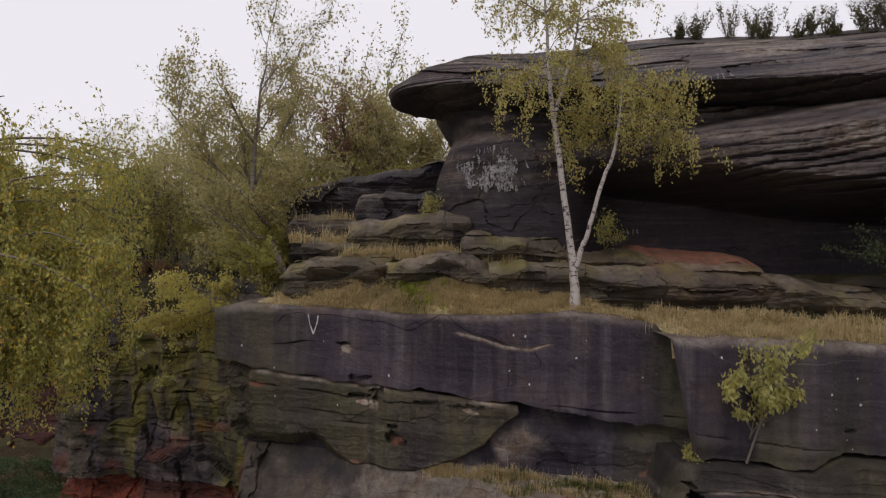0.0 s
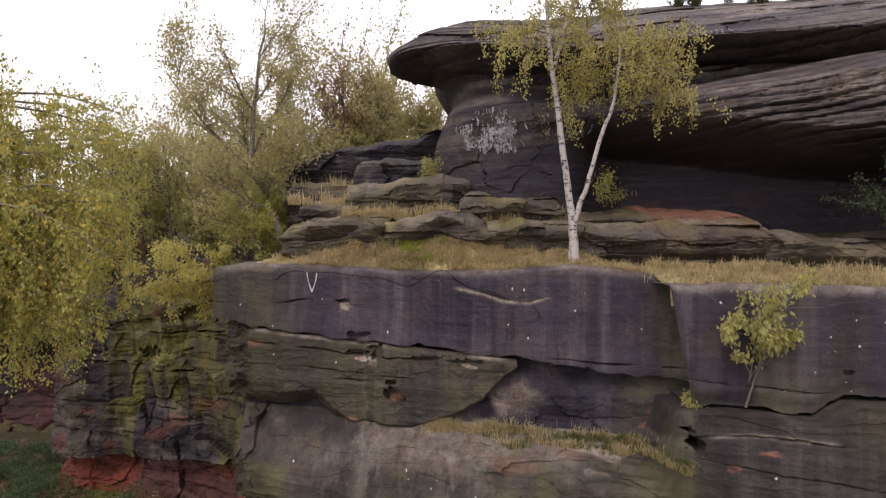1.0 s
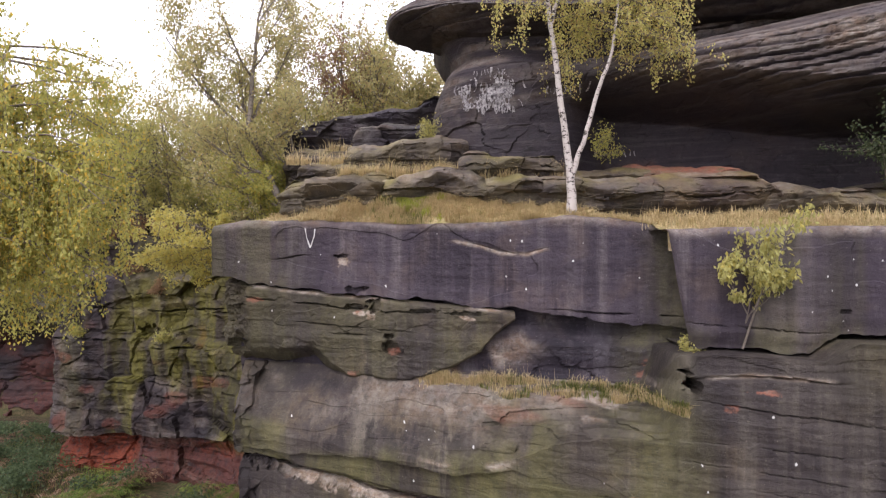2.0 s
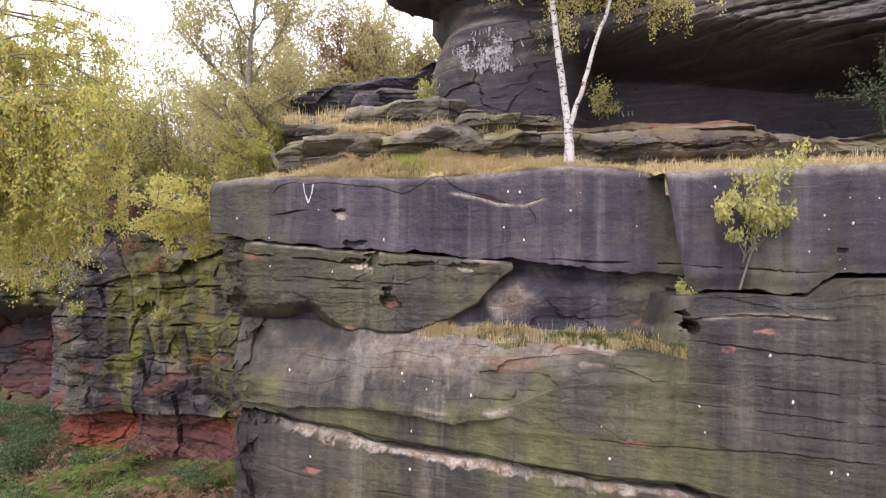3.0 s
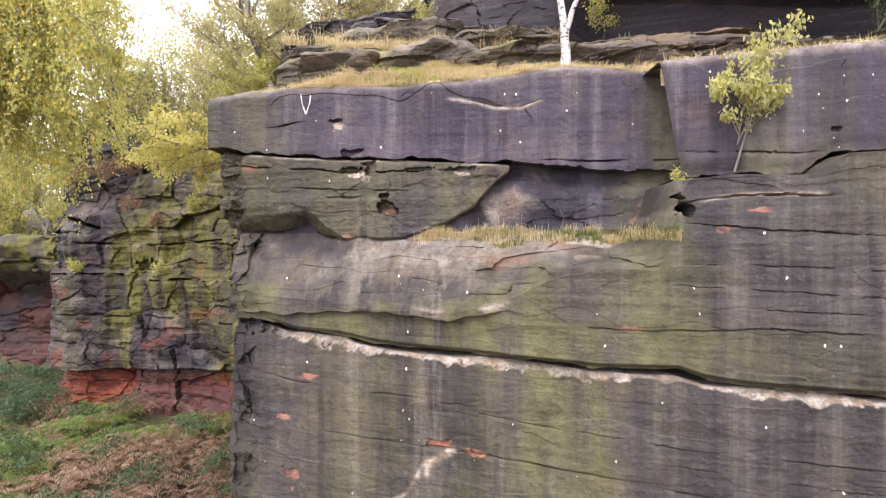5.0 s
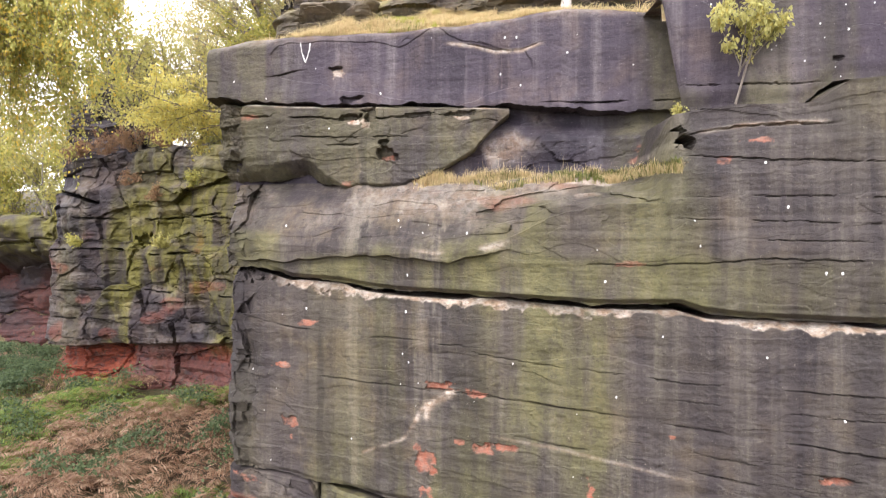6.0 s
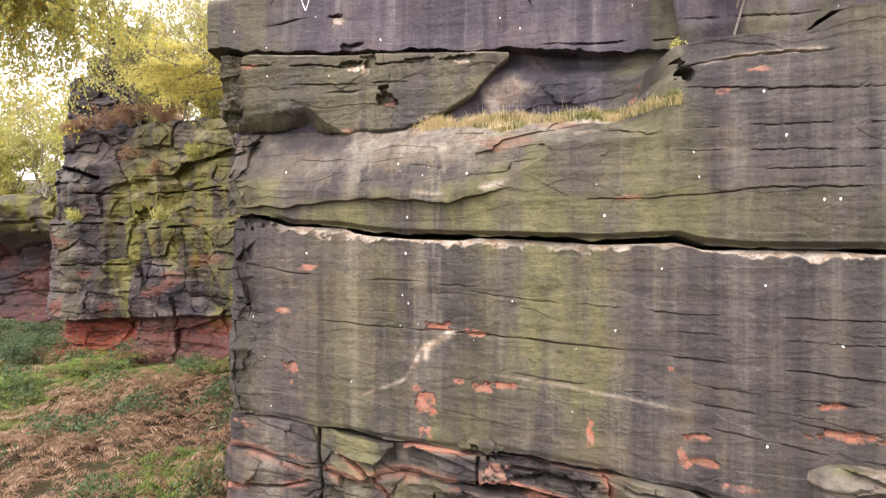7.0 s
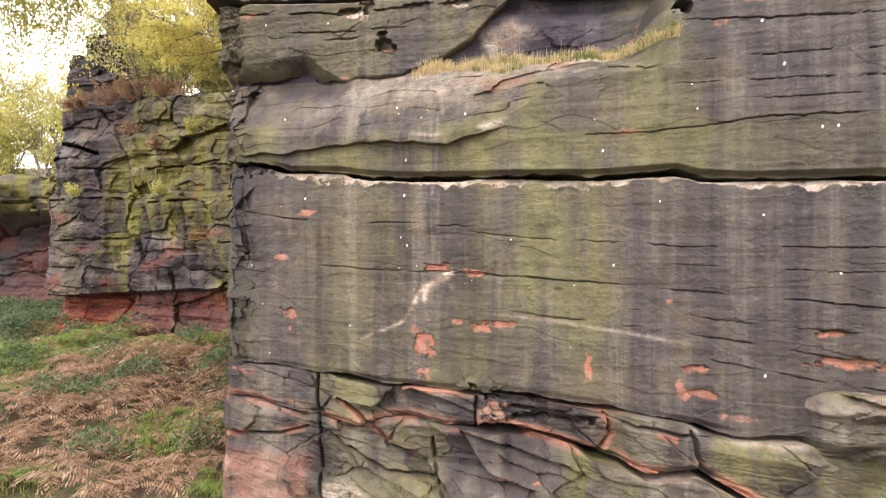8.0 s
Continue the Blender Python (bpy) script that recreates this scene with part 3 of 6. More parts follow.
def front(x, z):
    top = along(x, CRACK_2)
    y = LOW(x) + 0.03 + rough(x, z, 31, 0.08, 0.025, 0.015) + chips(x, z, 531, 1.5, 0.008) + 0.016 * facets(x, z, 1.6, 0.45, 532, 0.6)[0] + corner(x, -4.45, 0.25, 0.25) + smooth(-3.5, -4.1, x + 0.5 * fbm(z * 1.3, 0, 0, 8, 4)) * (0.08 + 0.2 * facets(x, z, 0.6, 0.7, 539, 0.9)[0] + 0.1 * facets(x, z, 0.25, 0.22, 537)[0])
    lip = teeth(x, z)
    y += 0.34 * smooth(lip - 0.012, lip + 0.03, z) * (0.35 + 0.65 * smooth(lip, top, z))
    for pts, w, d in (([(-4.15, 5.86), (-2.6, 5.62), (-0.7, 5.54), (0.65, 5.47)], 0.018, 0.05), ([(-4.4, 4.83), (-2.6, 4.74), (-1.4, 4.67), (1.1, 4.58), (2.4, 4.5)], 0.018, 0.05),
                      ([(0.76, 5.37), (1.9, 5.23), (2.8, 5.18), (4.0, 5.11), (6.6, 5.07), (10, 5.0)], 0.018, 0.04), ([(0.56, 4.64), (1.9, 4.54), (2.4, 4.5), (4.3, 4.37), (6.6, 4.21), (10, 4.1)], 0.02, 0.06),
                      ([(1.2, 3.95), (2.2, 3.88), (4.0, 3.72), (6.2, 3.42), (9, 3.2)], 0.02, 0.06), ([(3.4, 4.05), (5.0, 3.9), (7.0, 3.75), (10, 3.6)], 0.018, 0.05), ([(4.5, 3.3), (6.0, 3.05), (9, 2.8)], 0.02, 0.05),
                      ([(4.0, 4.8), (10, 4.6)], 0.015, 0.035), ([(-3.4, 3.2), (-2.0, 3.15)], 0.015, 0.03)):
        y += groove(x, z, pts, w, d)
    y += 0.05 * smooth(-2.6, -2.75, x + 0.15 * fbm(z * 2, 0, 0, 50, 3)) * smooth(5.6, 5.3, z)
    for cx, cz, rx, rz, d in ((0.92, 3.63, 0.16, 0.1, 0.05), (1.29, 3.7, 0.25, 0.07, 0.05), (-0.13, 3.24, 0.2, 0.2, 0.04), (-2.93, 3.71, 0.22, 0.12, 0.05), (0.1, 4.68, 0.3, 0.1, 0.06), (6.0, 3.8, 0.2, 0.07, 0.09), (6.3, 3.34, 0.45, 0.11, 0.07), (4.24, 3.12, 0.22, 0.07, 0.07), (4.33, 2.74, 0.25, 0.08, 0.07), (0.9, 2.62, 0.3, 0.16, -0.2)):
        y += d * dent(x, z, cx, cz, rx, rz)
    y += 0.1 * smooth(0.12, 0.0, z - along(x, CRACK_4)) * vnoise(x * 1.4, 0, 0, 15)
    return y


def stain(x, z, y):
    red = 0
    for cx, cz, rx, rz in ((-2.93, 3.71, 0.22, 0.1), (-0.13, 3.24, 0.19, 0.19), (0.1, 4.7, 0.3, 0.08), (0.74, 4.6, 0.25, 0.06), (0.92, 3.63, 0.16, 0.1), (1.29, 3.7, 0.25, 0.07), (0.45, 3.72, 0.1, 0.06), (4.24, 3.12, 0.25, 0.05), (4.33, 2.74, 0.25, 0.07), (4.05, 2.78, 0.1, 0.16),
                           (6.0, 3.78, 0.18, 0.06), (6.3, 3.34, 0.45, 0.1), (4.79, 2.4, 0.25, 0.05), (-3.1, 4.87, 0.18, 0.05), (2.68, 3.05, 0.06, 0.3), (-2.56, 5.76, 0.2, 0.05), (-2.9, 3.4, 0.06, 0.06), (-0.3, 3.55, 0.07, 0.09), (-0.1, 2.72, 0.12, 0.1), (3.9, 4.2, 0.05, 0.03)):
        red = red + dent(x, z, cx, cz, rx, rz)
    top = along(x, CRACK_2)
    lip = teeth(x, z)
    pale = smooth(lip - 0.02, lip + 0.01, z) * (0.55 + 0.6 * smooth(0.3, 0.55, vnoise(x * 2.6, z * 4, 0, 38))) * smooth(-3.6, -2.9, x)
    scar = [(-1.35, 3.3), (-1.1, 3.42), (-0.6, 3.62), (-0.45, 3.8), (-0.2, 4.25), (0.05, 4.42), (0.33, 4.6)]
    pale += (0.4 + 0.8 * smooth(-0.45, -0.1, x)) * (0.35 + 0.65 * smooth(0.3, 0.55, vnoise(x * 7 + z * 3, z * 5, 0, 39))) * split(x, z, scar, 0.03 + 0.035 * smooth(-0.5, 0.0, x), 1.3, 41)
    pale += 0.8 * split(x, z, [(-0.1, 4.35), (-0.12, 4.1)], 0.05, 1.0, 42)
    pale += 0.35 * np.exp(-((z - along(x, [(0.1, 3.95), (2.2, 3.8), (4.0, 3.55), (6, 3.3)])) / 0.03) ** 2) * taper(x, [(1.2, 0), (4.0, 0)], 0.4)
    moss = (0.2 + 0.7 * smooth(0.3, 0.55, vnoise(x * 0.9 + 0.1 * z, z * 0.16, 0, 24))) * (1 - 0.95 * smooth(3.0, 3.6, x + 0.5 * fbm(z * 0.7, 0, 0, 45, 3))) * (0.1 + 0.9 * smooth(-3.0, -2.4, x + 0.4 * fbm(z * 0.8, 0, 0, 46, 3))) + 0.3 * smooth(0.5, 0.65, vnoise(x * 1.1, z * 0.1, 0, 47))
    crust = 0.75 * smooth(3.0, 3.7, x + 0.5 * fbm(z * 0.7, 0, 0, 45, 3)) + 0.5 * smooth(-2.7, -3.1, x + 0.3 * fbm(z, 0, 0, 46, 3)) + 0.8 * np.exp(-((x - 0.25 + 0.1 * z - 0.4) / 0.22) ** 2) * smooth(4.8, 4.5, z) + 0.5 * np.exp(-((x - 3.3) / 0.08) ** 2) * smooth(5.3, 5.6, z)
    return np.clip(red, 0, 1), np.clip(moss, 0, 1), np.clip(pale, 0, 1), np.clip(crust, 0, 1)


lower_front = front
bed("lower_bed", cliff, lambda v: np.interp(v, [0, 0.25, 0.5, 0.8, 1], [-4.2, -4.46, -4.45, -4.3, -4.2]) + 0.18 * fbm(v * 9, 0, 0, 30, 4), 8.2, lambda x: along(x, CRACK_4) + 0.12 * fbm(x * 2.2, 0, 0, 33, 6, 0.62), lambda x: along(x, CRACK_2) - 0.05 - 0.06 * smooth(0.35, 0.65, vnoise(x * 0.9, 0, 0, 35)), front, lambda x: UPP(x) + 1.6, ROCK, 0.021, stain)


# broken foot of the cliff: two undercut courses, split by slanting cracks
CRACK_5 = [(-4.4, 1.94), (-3.5, 1.93), (-2.6, 1.72), (-2.3, 1.8), (-2.0, 1.71), (-1.4, 1.6), (-0.9, 1.8), (-0.3, 1.86), (0.3, 1.78), (0.9, 1.84), (1.34, 1.88), (2.27, 1.71), (2.8, 1.58), (3.23, 1.54), (3.56, 1.4), (4.28, 1.56), (4.73, 1.34), (5.1, 1.15), (12, 0.7)]
SPLITS = [[(-2.3, 2.6), (-2.28, 2.13), (-2.2, 1.6), (-2.17, 1.0), (-2.17, 0.0)], [(-1.81, 2.11), (-1.4, 1.82), (-0.94, 1.44), (-0.83, 1.23), (-0.29, 1.2)], [(0.83, 2.38), (0.84, 1.85)], [(4.16, 2.15), (4.32, 1.56)], [(-4.4, 1.15), (-3.1, 1.28), (-2.47, 1.5)],
          [(1.39, 2.3), (2.1, 2.2), (2.8, 2.22)], [(3.2, 2.18), (4.1, 2.1)], [(0.05, 1.5), (0.1, 0.9), (0.3, 0.3)], [(-1.6, 1.15), (-0.9, 0.8), (0.2, 0.7)], [(2.9, 2.35), (3.05, 1.95), (2.85, 1.6)]]


def foot(x, z, seed):
    """Fractured rock: large and small tilted breaks, dipping to one side."""
    u, v = x + 0.25 * z, z + 0.2 * x
    big, gap = facets(u, v, 1.5, 0.6, seed, 1.2, 0.07)
    mid = facets(u, v, 0.8, 0.3, seed + 1, 1.1, 0.07)[0]
    small = facets(x, z, 0.22, 0.12, seed + 2, 0.6)[0]
    calm = 1 - 0.6 * smooth(3.0, 3.5, x) * smooth(5.4, 5.0, x) - 0.5 * smooth(-2.3, -2.6, x)
    y = LOW(x) + rough(x, z, seed, 0.12, 0.05, 0.02) + (0.3 * big + 0.09 * mid + 0.02 * small) * calm
    y += 0.06 * smooth(0.04, 0.0, gap) * calm
    for i, pts in enumerate(SPLITS):
        y += split(x, z, pts, 0.028, 0.2, 7 + i)
    return y + corner(x, -4.4, 0.2, 0.25)


def front(x, z):
    t, b = along(x, CRACK_4) - z, z - along(x, CRACK_5)
    y = foot(x, z, 601) + 0.02 + 0.2 * smooth(0.06, 0.0, t) + 0.2 * smooth(0.1, 0.0, b) * smooth(0.8, 1.2, x) * smooth(3.4, 2.8, x) + 0.08 * smooth(0.1, 0.0, b)
    # a slot eaten out beside a pale block, a jutting slab with a worn top, a tilted boulder's bed
    y += 0.4 * dent(x, z, 2.1, 2.14, 0.8, 0.1) + 0.25 * dent(x, z, 2.0, 2.42, 0.9, 0.07) - 0.08 * dent(x, z, 1.12, 2.1, 0.3, 0.3)
    y -= 0.22 * smooth(3.1, 3.3, x) * smooth(6.0, 5.6, x) * smooth(0.0, 0.05, t)
    y += 0.3 * smooth(3.9, 4.3, x) * np.clip(1 - t / 0.3, 0, 1) ** 1.5
    return y


def raw_rock(x, z, seed):
    """Fresh breaks: along the joints and the slanting cracks."""
    near = smooth(0.18, 0.05, np.abs(z - along(x, CRACK_5) - 0.02)) * (0.5 + 0.5 * smooth(0.8, 1.2, x)) + smooth(0.13, 0.04, along(x, CRACK_4) - z) * smooth(-1.2, -0.3, x) * smooth(3.3, 2.9, x)
    for i in (1, 4, 9):
        near = near + 0.9 * split(x, z, SPLITS[i], 0.07, 1.0, 20 + i)
    return np.clip(near, 0, 1) * smooth(0.34, 0.44, vnoise(x * 1.7, z * 2.6, 0, seed)) + 0.8 * smooth(0.26, 0.3, fbm(x * 1.6 + z, z * 3.2, 0, seed + 1, 5, 0.6))


def stain(x, z, y):
    red = raw_rock(x, z, 53) + 0.6 * dent(x, z, 1.12, 2.1, 0.27, 0.27) + 0.9 * smooth(1.3, 1.6, x) * smooth(3.0, 2.7, x) * smooth(0.2, 0.02, z - along(x, CRACK_5))
    red += 0.5 * smooth(-4.4, -4.25, x) * smooth(-4.05, -4.25, x) * smooth(2.1, 1.9, z) + 0.4 * dent(x, z, -2.8, 1.95, 0.25, 0.07)
    moss = (0.7 + 0.3 * smooth(0.3, 0.5, vnoise(x * 0.7, z * 0.5, 0, 55))) * (smooth(-2.5, -2.3, x) * smooth(0.3, -0.3, x) + smooth(2.7, 3.1, x))
    pale = 0.6 * dent(x, z, 1.12, 2.1, 0.27, 0.25) * vnoise(x * 6, z * 3, 0, 57) + 0.75 * smooth(0.2, 0.03, along(x, CRACK_4) - z) * (smooth(4.0, 4.4, x) + 0.6 * taper(x, [(-0.2, 0), (1.3, 0)], 0.2)) * smooth(0.3, 0.55, vnoise(x * 2, z * 6, 0, 56))
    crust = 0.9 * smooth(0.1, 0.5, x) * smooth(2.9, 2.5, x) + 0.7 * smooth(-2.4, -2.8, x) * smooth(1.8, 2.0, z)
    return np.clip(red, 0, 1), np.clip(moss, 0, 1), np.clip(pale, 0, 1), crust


bed("foot_course", cliff, -4.4, 8.2, lambda x: along(x, CRACK_5) + 0.05 * fbm(x * 3, 1, 0, 67, 5, 0.6), lambda x: along(x, CRACK_4) - 0.03 - 0.07 * smooth(0.4, 0.62, vnoise(x * 0.8, 0, 0, 58)), front, lambda x: UPP(x) + 1.6, ROCK, 0.019, stain, flat=True)


def front(x, z):
    t = along(x, CRACK_5) - z
    return foot(x, z, 651) - 0.1 + 0.12 * smooth(0.15, 0.0, t) - 0.25 * smooth(1.2, -0.5, z) + 0.25 * smooth(2.6, 1.6, x) * smooth(1.2, 1.5, x) * smooth(0.8, 1.4, z)


def stain(x, z, y):
    moss = (0.6 + 0.4 * smooth(0.3, 0.55, vnoise(x * 0.7, z * 0.6, 0, 65))) * (1 - 0.9 * smooth(0.1, 0.5, x) * smooth(2.5, 2.1, x)) * smooth(-2.5, -2.2, x)
    pink = 0.4 * smooth(1.0, 0.7, z + 0.2 * fbm(x, z, 0, 69, 4)) * smooth(-2.3, -2.6, x)
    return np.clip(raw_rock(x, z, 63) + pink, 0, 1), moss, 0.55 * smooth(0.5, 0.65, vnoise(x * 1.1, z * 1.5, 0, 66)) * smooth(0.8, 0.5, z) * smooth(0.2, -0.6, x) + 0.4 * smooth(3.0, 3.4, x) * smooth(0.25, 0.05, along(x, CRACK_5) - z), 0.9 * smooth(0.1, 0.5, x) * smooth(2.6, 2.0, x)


bed("foot_course", cliff, -4.45, 8.2, lambda x: -0.9 + 0 * x, lambda x: along(x, CRACK_5) - 0.03 - 0.1 * smooth(0.35, 0.6, vnoise(x * 0.9, 0, 0, 68)) * smooth(0.5, 1.2, x), front, lambda x: UPP(x) + 1.6, ROCK, 0.022, stain, flat=True)


# right buttress
def left_buttress(v):
    return np.interp(v, [0, 0.4, 1], [4.16, 4.02, 3.82])


def front(x, z):
    y = RIGHT(x) + rough(x, z, 61, 0.06, 0.02, 0.006) + chips(x, z, 561, 1.4, 0.025) + corner(x, left_buttress((z - 9.6) / 1.9), 0.1, 0.1)
    y += rim(z, 11.56, 0.16, 0.14 + 0.2 * vnoise(x * 2, 1, 0, 5)) + 0.16 * smooth(0.3, 0.0, z - along(x, R_CRACK)) * vnoise(x * 1.5, 0, 0, 64)
    return y + groove(x, z, [(4.2, 9.95), (5.2, 9.9), (5.9, 9.85)], 0.02, 0.05) + 0.1 * dent(x, z, 6.25, 10.2, 0.06, 0.04)


buttress_front = front
bed("buttress_bed", cliff, left_buttress, 8.2, lambda x: along(x, R_CRACK) + 0.2 * fbm(x * 2.2, 0, 0, 65, 7, 0.6), lambda x: 11.53 + 0.08 * fbm(x * 1.5, 0, 0, 66, 3), front, lambda x: 13.8 - 0.32 * x, PURPLE, 0.021,
    lambda x, z, y: (0 * x, 0.5 * smooth(0.5, 0.7, vnoise(x * 1.3, z * 0.2, 0, 67)) + 0.6 * smooth(10.2, 9.6, z), 0.6 * smooth(0.2, 0.0, 11.5 - z) * vnoise(x * 3, z * 3, 0, 68)), skew=1.1)

# ---- the overhanging crag on top ----
crag = thing("crag", (4, 14, 13), "dark overhanging sandstone crag with wavy bedding and a jutting nose", "crag", kind="structure")
FACE = lambda x: 14.75 - 0.42 * x


def waves(x, z, tilt, seed, many=4.2):
    """Wavy, gently dipping beds of uneven thickness; each stands out at its upper edge and is cut back below."""
    s = z + tilt * x + 0.22 * fbm(x * 0.45, z * 0.6, 0, seed, 3) * 2 + 0.03 * fbm(x * 3, z * 3, 0, seed + 7, 3)
    f = s * many + 0.9 * fbm(s * 1.7, 0, 0, seed + 1, 2) * 2
    band = np.floor(f)
    big = hashed(band, band * 0, band * 0, seed + 2)
    saw = f - band
    fade = 0.35 + 0.65 * smooth(0.3, 0.6, vnoise(x * 0.22 + band * 3.3, band, 0, seed + 3))
    return (0.25 + 0.75 * big) * fade * (1 - smooth(0.05, 0.5, saw)) * smooth(0.0, 0.06, saw)


# cap rock with the nose
CAP_LO = [(-1.5, 16.62), (-0.2, 16.58), (0.3, 16.5), (3.5, 16.2), (5.5, 16.15), (7.5, 15.95), (14, 15.6)]
CAP_HI = [(-1.5, 17.5), (-0.5, 17.72), (1.2, 18.1), (4.4, 18.7), (6.5, 19.0), (8.5, 18.4), (14, 18.2)]


def left_cap(v):
    return np.interp(v, [0, 0.1, 0.25, 0.5, 0.8, 1.0], [-0.7, -1.15, -1.38, -1.45, -0.95, -0.1])


def front(x, z):
    lip = along(x, [(-1.5, 16.9), (1, 16.8), (3.5, 16.45), (5.5, 16.4), (7.5, 16.25), (14, 16)])
    y = FACE(x) - 0.25 - 0.35 * smooth(2.5, 0, x) + np.clip(z - lip, 0, 9) ** 1.15 * along(x, [(-1, 1.1), (1.5, 1.6), (4, 1.75), (14, 1.9)])
    y += 1.0 * np.clip((lip - z) / (lip - along(x, CAP_LO) + 0.02), 0, 1) ** 1.2 + 0.07 * waves(x, z, -0.02, 81, 6.0) + 0.04 * waves(x, z, -0.03, 89, 13.0) + rough(x, z, 82, 0.16, 0.06, 0.02) + 0.12 * facets(x, z, 1.8, 0.4, 88, 0.5)[0]
    v = np.clip((z - along(x, CAP_LO)) / (along(x, CAP_HI) - along(x, CAP_LO)), 0, 1)
    return y + corner(x, left_cap(v), 0.9, 1.3)


cap_front = front
# first pale term: light on the jutting bed edges, put into the colour
bed("cap_rock", crag, left_cap, 15.0, lambda x: along(x, CAP_LO) + 0.04 * fbm(x * 2, 0, 0, 83, 3), lambda x: along(x, CAP_HI) + 0.12 * fbm(x * 0.8, 0, 0, 84, 3), front, lambda x: np.interp(x, [-1.45, -0.7, 0.3, 1.5, 4, 15], [16.5, 16.6, 17.2, 18.4, 20.0, 17.0]), CRAG, 0.03,
    lambda x, z, y: (0 * x, 0.7 * smooth(17.4, 18.2, z), 0.3 * (1 - smooth(0.0, 0.25, waves(x, z, -0.02, 81, 6.0))) * vnoise(x, z * 3, 0, 86) + 0.35 * smooth(16.6, 17.4, z) * smooth(0.55, 0.75, vnoise(x * 0.7, z * 6, 0, 85))))


# neck and graffiti wall, running right into the second bulge and the cave
BULGE_HI = [(-0.5, 15.4), (2.0, 15.35), (4.0, 15.3), (5.5, 15.45), (8.0, 15.75), (14, 16.0)]
BULGE_LO = [(-0.5, 14.1), (2.2, 14.75), (3.6, 14.65), (4.6, 14.45), (5.6, 14.3), (7.4, 13.95), (14, 13.5)]


def left_neck(v):
    return np.interp(v, [0, 0.3, 0.52, 0.68, 0.8, 1.0], [-0.1, -0.25, -0.2, 0.1, 0.35, -0.2]) + 0.08 * fbm(v * 8, 0, 0, 90, 3)


def front(x, z):
    hi, lo = along(x, BULGE_HI), along(x, BULGE_LO)
    y = FACE(x) + rough(x, z, 91, 0.1, 0.025, 0.01) + 1.0 * smooth(hi, hi + 0.3, z) * smooth(1.5, 3.0, x) + 0.75 * smooth(15.35, 16.0, z) * smooth(3.0, 1.5, x) + 0.08 * facets(x, z, 1.1, 0.5, 98, 0.7)[0] * smooth(4.0, 2.5, x) + 0.03 * facets(x, z, 0.4, 0.2, 99)[0]
    out = smooth(3.0, 5.6, x) * 0.75 + 0.22 * smooth(1.2, 3.0, x)
    belly = smooth(lo - 0.05, lo + 0.3, z) * (1 - smooth(hi - 0.45, hi + 0.1, z))
    y -= out * belly
    y += (0.14 * waves(x, z, -0.14, 92, 6.0) + 0.035 * waves(x, z, -0.16, 96, 10.0)) * smooth(lo, lo + 0.2, z) * smooth(3.0, 4.5, x)
    y += smooth(2.6, 4.2, x) * 1.5 * smooth(lo + 0.05, lo - 0.35, z) + 0.3 * smooth(6.5, 9, x) * smooth(lo, lo - 0.4, z)
    return y + corner(x, left_neck(np.clip((z - 12.4) / 4.4, 0, 1)), 0.8, 1.1)


cave_front = front
# last pale term paints the bulge's strata edges as if lit from above
bed("cave_wall", crag, left_neck, 15.0, lambda x: 12.2 + 0 * x, lambda x: 16.9 + 0 * x, front, lambda x: 19.0 - 0.3 * x, CRAG, 0.03,
    lambda x, z, y: (0.5 * smooth(13.3, 12.8, z + 0.3 * fbm(x * 1.2, 0, 0, 97, 4)) * smooth(3.8, 5.0, x) * (1 - smooth(5.6, 7.2, x)) * smooth(0.35, 0.65, vnoise(x * 1.5, z * 4, 0, 93)), 0.1 + 0 * x,
                     0.12 * smooth(1.0, 0.3, ((x - 1.0) / 1.2) ** 2 + ((z - 14.6) / 0.7) ** 2) * smooth(0.35, 0.75, fbm(x * 6 + 2 * z, z * 3, 0, 95, 4) + 0.5) + 0.12 * np.exp(-((z - 15.2) / 0.2) ** 2) * smooth(0.8, 1.6, x) + 0.3 * smooth(0.5, 0.8, vnoise(x * 0.8, z * 5, 0, 94)) * smooth(14.3, 15.0, z) + 0.3 * (1 - smooth(0.0, 0.25, waves(x, z, -0.14, 92, 6.0))) * smooth(along(x, BULGE_LO), along(x, BULGE_LO) + 0.3, z) * smooth(3.0, 4.5, x) * vnoise(x, z * 3, 0, 87)))

# ---- the old quarry wall, set back on the far side of the bay ----
quarry = thing("quarry_wall", (-13, 26.5, 1), "blocky mossy sandstone wall with a red undercut base", "rock wall", kind="structure")
BACKF = lambda x: 21.7 - 0.33 * x


